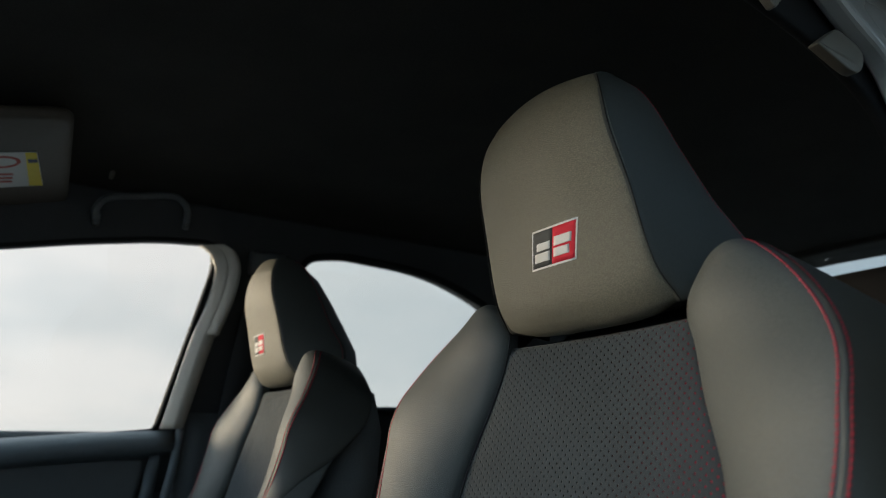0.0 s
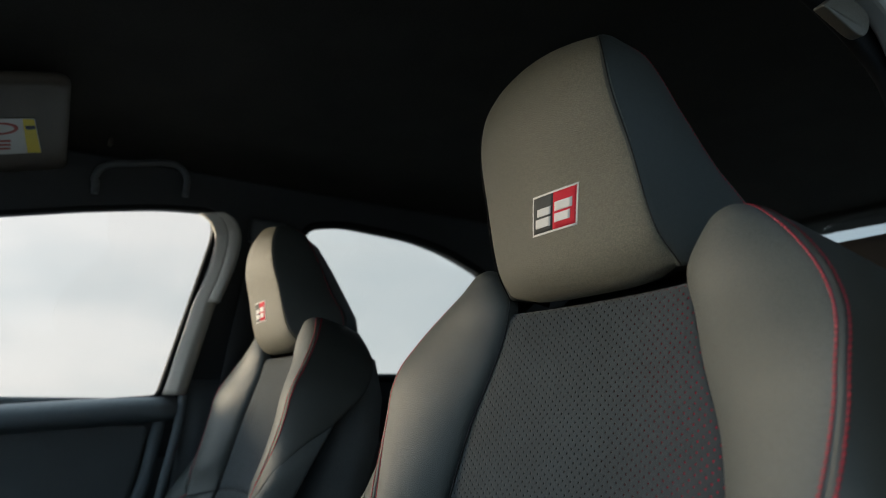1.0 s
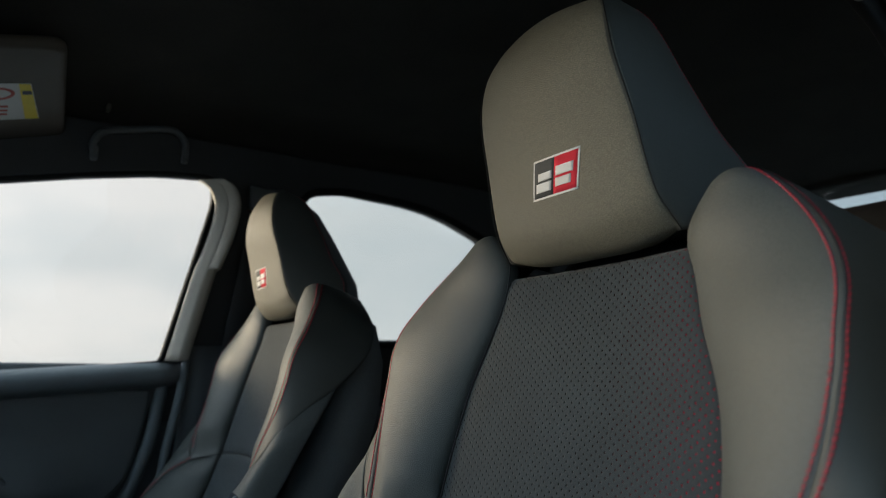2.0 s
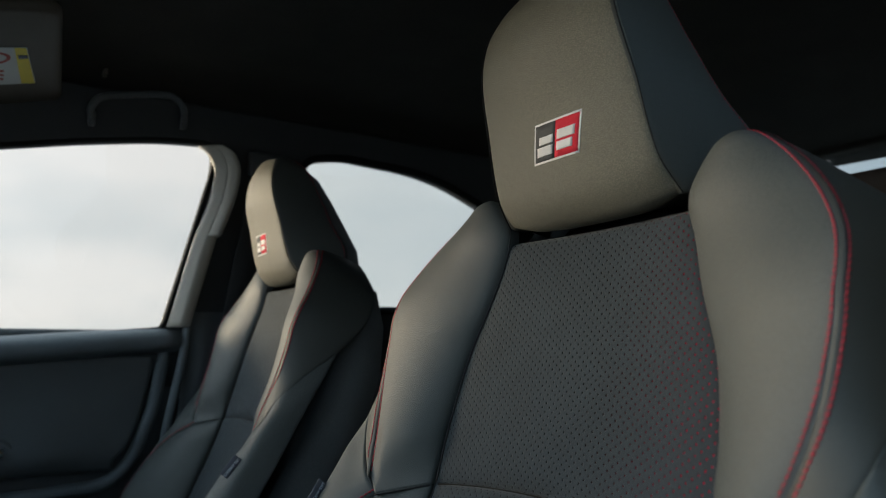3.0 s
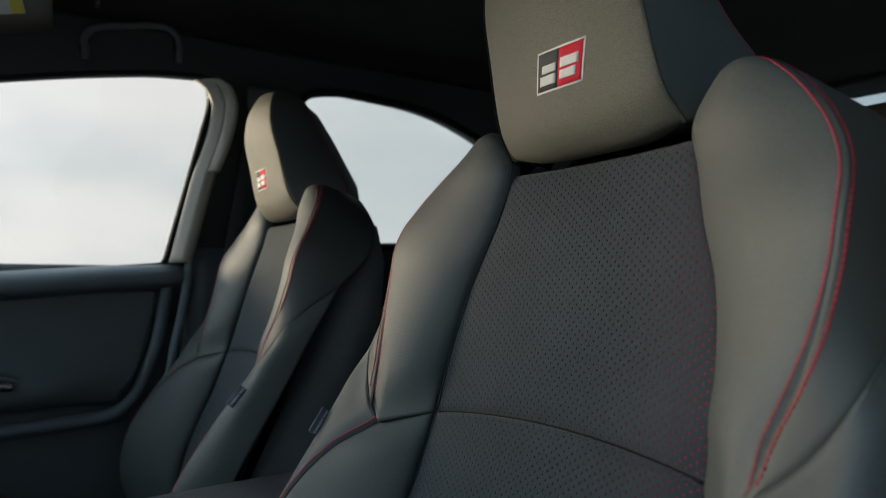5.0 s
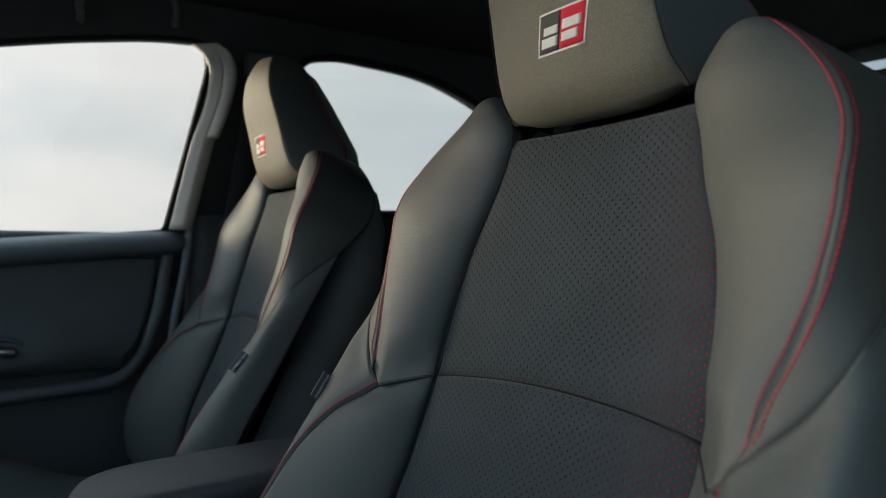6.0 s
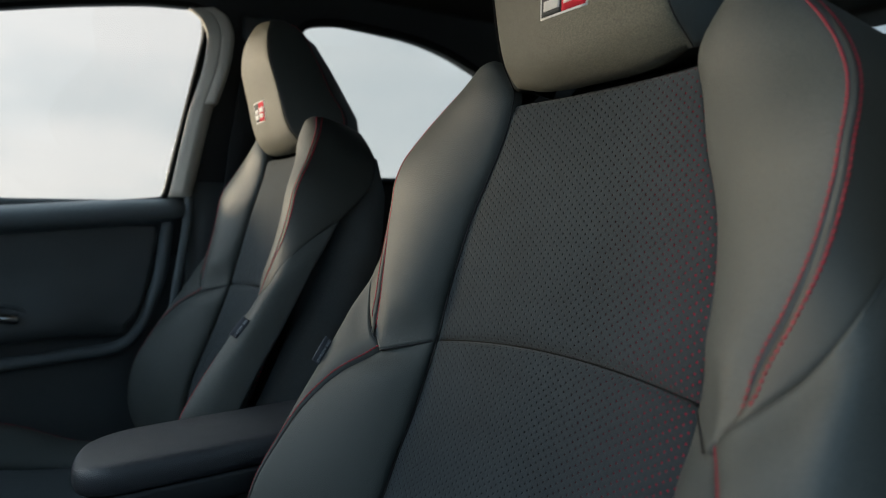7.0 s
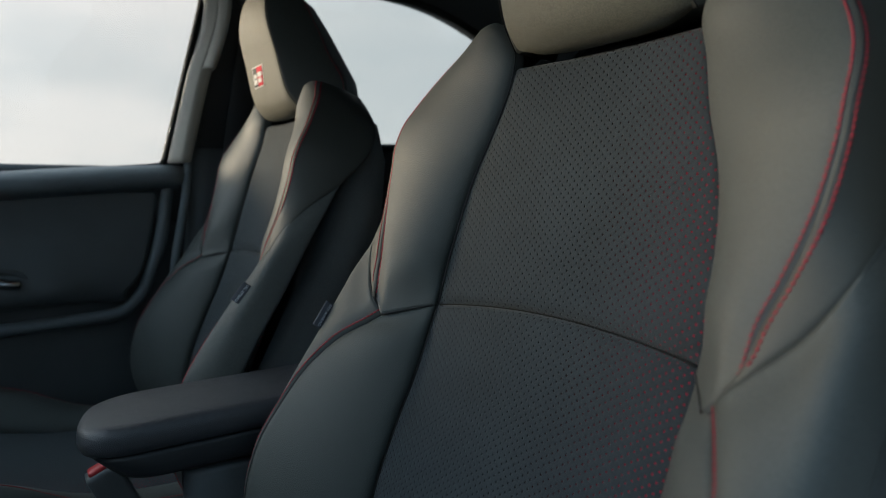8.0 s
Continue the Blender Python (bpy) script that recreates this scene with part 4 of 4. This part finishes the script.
seat_far = copy_thing(seat_near, pose(-0.362, 0, 0.30, 0, 0.45, -4.0))


def airbag_tag(seat, s):
    """A woven loop sewn into the inboard seam of the backrest."""
    m = Matrix.Translation((s * 0.252, -0.099, 0.846 - 0.0)) @ Euler((radians(-38), 0, radians(-12 * s))).to_matrix().to_4x4()
    tag = part("airbag_tag", box_mesh((0.0020, 0.013, 0.028), 0.0007, 1), TAG_CLOTH, seat, "black woven tag with grey lettering")
    tag.matrix_parent_inverse = Matrix.Translation((0, 0, -0.30))
    tag.matrix_basis = m
    txt = bpy.data.curves.new("tag_lettering", "FONT")
    txt.body, txt.size, txt.align_x, txt.align_y, txt.extrude = "SRS AIRBAG", 0.0050, "CENTER", "CENTER", 0.0001
    ob = bpy.data.objects.new("tag_lettering", txt)
    scene.collection.objects.link(ob)
    me = bpy.data.meshes.new_from_object(ob.evaluated_get(bpy.context.evaluated_depsgraph_get()))
    bpy.data.objects.remove(ob)
    me.materials.append(TAG_TEXT)
    print_ob = new("tag_lettering", me)
    print_ob.parent = tag
    print_ob.matrix_basis = Matrix.Translation((0.0014, 0, 0)) @ Matrix(((0, 0, 1, 0), (0, 1, 0, 0), (-1, 0, 0, 0), (0, 0, 0, 1)))
    return tag


airbag_tag(seat_near, -1)
airbag_tag(seat_far, 1)

# ---- centre console with armrest ----
console = thing("centre_console", "black centre console with a padded leather armrest", "console")


def slab(z0, z1, wide, y0, y1, edge, mat, name, label, round_front=0.06, lean=0.0, chin=0.0):
    """A slab with a rounded nose, rolled edges and a receding chin."""
    loop = rounded([(-wide, y1, 0.01), (wide, y1, 0.01), (wide, y0, round_front), (-wide, y0 + 0.03, round_front * 1.7)], 0.02, 10)
    cx, cy = 0.0, (y0 + y1) / 2
    rings = []
    for inset, z in ((edge, z0), (edge * 0.3, z0 + edge * 0.3), (0, z0 + edge), (0, z1 - edge), (edge * 0.1, z1 - edge * 0.55), (edge * 0.4, z1 - edge * 0.18), (edge, z1), (wide * 0.5, z1 + 0.002), (wide * 0.9, z1 + 0.003)):
        kx, ky = 1 - inset / wide, 1 - inset / ((y1 - y0) / 2)
        back = chin * max(0.0, (z1 - z) / (z1 - z0)) ** 1.5
        rings.append([(cx + (x - cx) * kx, cy + (y - cy) * ky + back * (y1 - y) / (y1 - y0), z + lean * (y - y0)) for x, y in loop])
    bm = loft_mesh(rings)
    return part(name, bm, mat, console, label)


pad = slab(0.7165, 0.748, 0.068, -0.335, 0.06, 0.011, ARM_LEATHER, "armrest_pad", "dark grey leather armrest pad", 0.058, 0.03)
slab(0.691, 0.7185, 0.0645, -0.325, 0.06, 0.005, ARM_BASE, "armrest_base", "black plastic armrest base", 0.055, 0.03, 0.03)
box = slab(0.36, 0.689, 0.058, -0.235, 0.055, 0.006, PLASTIC, "storage_box", "black plastic storage box", 0.03)
tunnel = slab(0.302, 0.50, 0.085, -0.80, 0.10, 0.012, PLASTIC, "tunnel_cover", "black plastic tunnel cover", 0.03)

buckle = thing("belt_buckle", "black seat belt buckle with a red button", "buckle")
turn = Euler((radians(25), radians(4), 0)).to_matrix().to_4x4()
body = part("buckle_body", box_mesh((0.026, 0.038, 0.075), 0.006, 2, (-0.088, -0.276, 0.626), turn), PLASTIC, buckle)
part("release_button", box_mesh((0.017, 0.027, 0.010), 0.003, 2, Vector((-0.088, -0.276, 0.626)) + turn @ Vector((0, 0, 0.0365)), turn), RED_PLASTIC, buckle, "red release button")
part("buckle_stem", box_mesh((0.014, 0.034, 0.22), 0.004, 2, Vector((-0.088, -0.276, 0.626)) + turn @ Vector((0, 0, -0.14)), turn), PLASTIC, buckle)

# ---- overhead things of the closed side ----
visor = thing("sun_visor", "folded grey vinyl sun visor with an airbag label", "sun visor")
vis = rounded([(-0.588, -0.52, 0.03), (-0.588, -0.300, 0.03), (-0.236, -0.330, 0.03), (-0.236, -0.52, 0.03)], 0.03)


def on_visor(d):
    return lambda a, b, c: Vector((a, b, 1.4345 + 0.081 * (a + 0.2425) + 0.247 * (b + 0.3313) + d + c))


part("visor_board", plate_mesh([vis], 0.020, 0.009, on_visor(0.010)), VISOR_CLOTH, visor)
lab = rounded([(-0.488, -0.46, 0.003), (-0.482, -0.345, 0.003), (-0.349, -0.364, 0.003), (-0.349, -0.46, 0.003)], 0.003)
label_ob = part("warning_label", plate_mesh([lab], 0.001, 0.0002, on_visor(-0.001)), PAPER, visor, "white and yellow warning label")
part("label_stripe", plate_mesh([[(-0.480, -0.364), (-0.4815, -0.3455), (-0.350, -0.3645), (-0.349, -0.379)]], 0.0006, 0.0001, on_visor(-0.0018)), YELLOW, label_ob, "yellow stripe")
ring_out = [(-0.383 + 0.022 * math.cos(t), -0.405 + 0.023 * math.sin(t)) for t in [2 * math.pi * k / 24 for k in range(24)]]
ring_in = [(-0.383 + 0.016 * math.cos(t), -0.405 + 0.018 * math.sin(t)) for t in [2 * math.pi * k / 24 for k in range(24)]]
part("label_ring", plate_mesh([ring_out, ring_in], 0.0006, 0.0001, on_visor(-0.0018)), LABEL_RED, label_ob, "red ring pictogram")
part("label_mark", plate_mesh([[(-0.385, -0.372), (-0.384, -0.360), (-0.372, -0.362), (-0.372, -0.374)]], 0.0006, 0.0001, on_visor(-0.0026)), TAG_CLOTH, label_ob, "dark printed mark")
for a in (-0.430, -0.445, -0.46):
    part("label_line", plate_mesh([[(a - 0.0035, -0.412), (a - 0.0035, -0.388), (a + 0.0035, -0.390), (a + 0.0035, -0.412)]], 0.0006, 0.0001, on_visor(-0.0018)), LABEL_RED, label_ob, "faint printed line")

handle = thing("grab_handle", "black plastic grab handle under the headliner", "grab handle")
hl = curve([(-0.575, -0.252, 1.388), (-0.556, -0.254, 1.393), (-0.549, -0.257, 1.404), (-0.547, -0.242, 1.427), (-0.545, -0.190, 1.441), (-0.545, -0.126, 1.452), (-0.547, -0.104, 1.438), (-0.552, -0.098, 1.416), (-0.572, -0.096, 1.410)])
part("grip", cord_mesh(lambda t: (hl(t), Vector((1, 0, 0))), 0.0065, 50, 8), PLASTIC, handle)
for y, z, tall in ((-0.252, 1.391, 0.026), (-0.097, 1.418, 0.040)):
    part("handle_mount", box_mesh((0.018, 0.012, tall), 0.004, 2, (-0.564, y, z)), PLASTIC, handle)
clip = thing("coat_hook", "small pale clip on the headliner", "clip")
part("hook", box_mesh((0.020, 0.008, 0.016), 0.003, 2, (-0.545, -0.238, 1.474)), CAP_PLASTIC, clip)

# ---- rear bench ----
bench = thing("rear_seat", "black cloth rear seat bench", "rear seat")
rings = []
for k in range(13):
    z = 0.55 + 0.58 * k / 12
    y = 0.70 + (z - 0.55) * 0.34
    w = 0.63 - 0.05 * (k / 12) ** 3
    rings.append([(-w, y, z), (-w * 0.5, y - 0.03, z), (0, y, z), (w * 0.5, y - 0.03, z), (w, y, z), (w, y + 0.12, z), (0, y + 0.13, z), (-w, y + 0.12, z)])
part("bench_back", loft_mesh(rings), REAR_CLOTH, bench)
part("bench_cushion", box_mesh((1.28, 0.52, 0.24), 0.05, 4, (0, 0.50, 0.46)), REAR_CLOTH, bench)
for x, z, wide in ((-0.30, 1.19, 0.30), (0.27, 1.217, 0.34)):
    part("headrest", box_mesh((wide, 0.10, 0.165), 0.034, 5, (x, 0.925, z)), REAR_CLOTH, bench, "black cloth rear headrest")
    for side in (-0.06, 0.06):
        part("headrest_post", cord_mesh(lambda t, q=Vector((x + side, 0.93, 1.09)): (q + Vector((0, 0, 0.12 * t)), Vector((0, 1, 0))), 0.006, 4, 8), CHROME, bench, "chrome headrest post")

ground = bpy.data.meshes.new("ground")
ground.from_pydata([(-1500, -1500, 0), (1500, -1500, 0), (1500, 1500, 0), (-1500, 1500, 0)], [], [(0, 1, 2, 3)])
ground.materials.append(GRAVEL)
tagged(new("ground", ground), "pale concrete ground under the car", "ground", kind="structure")
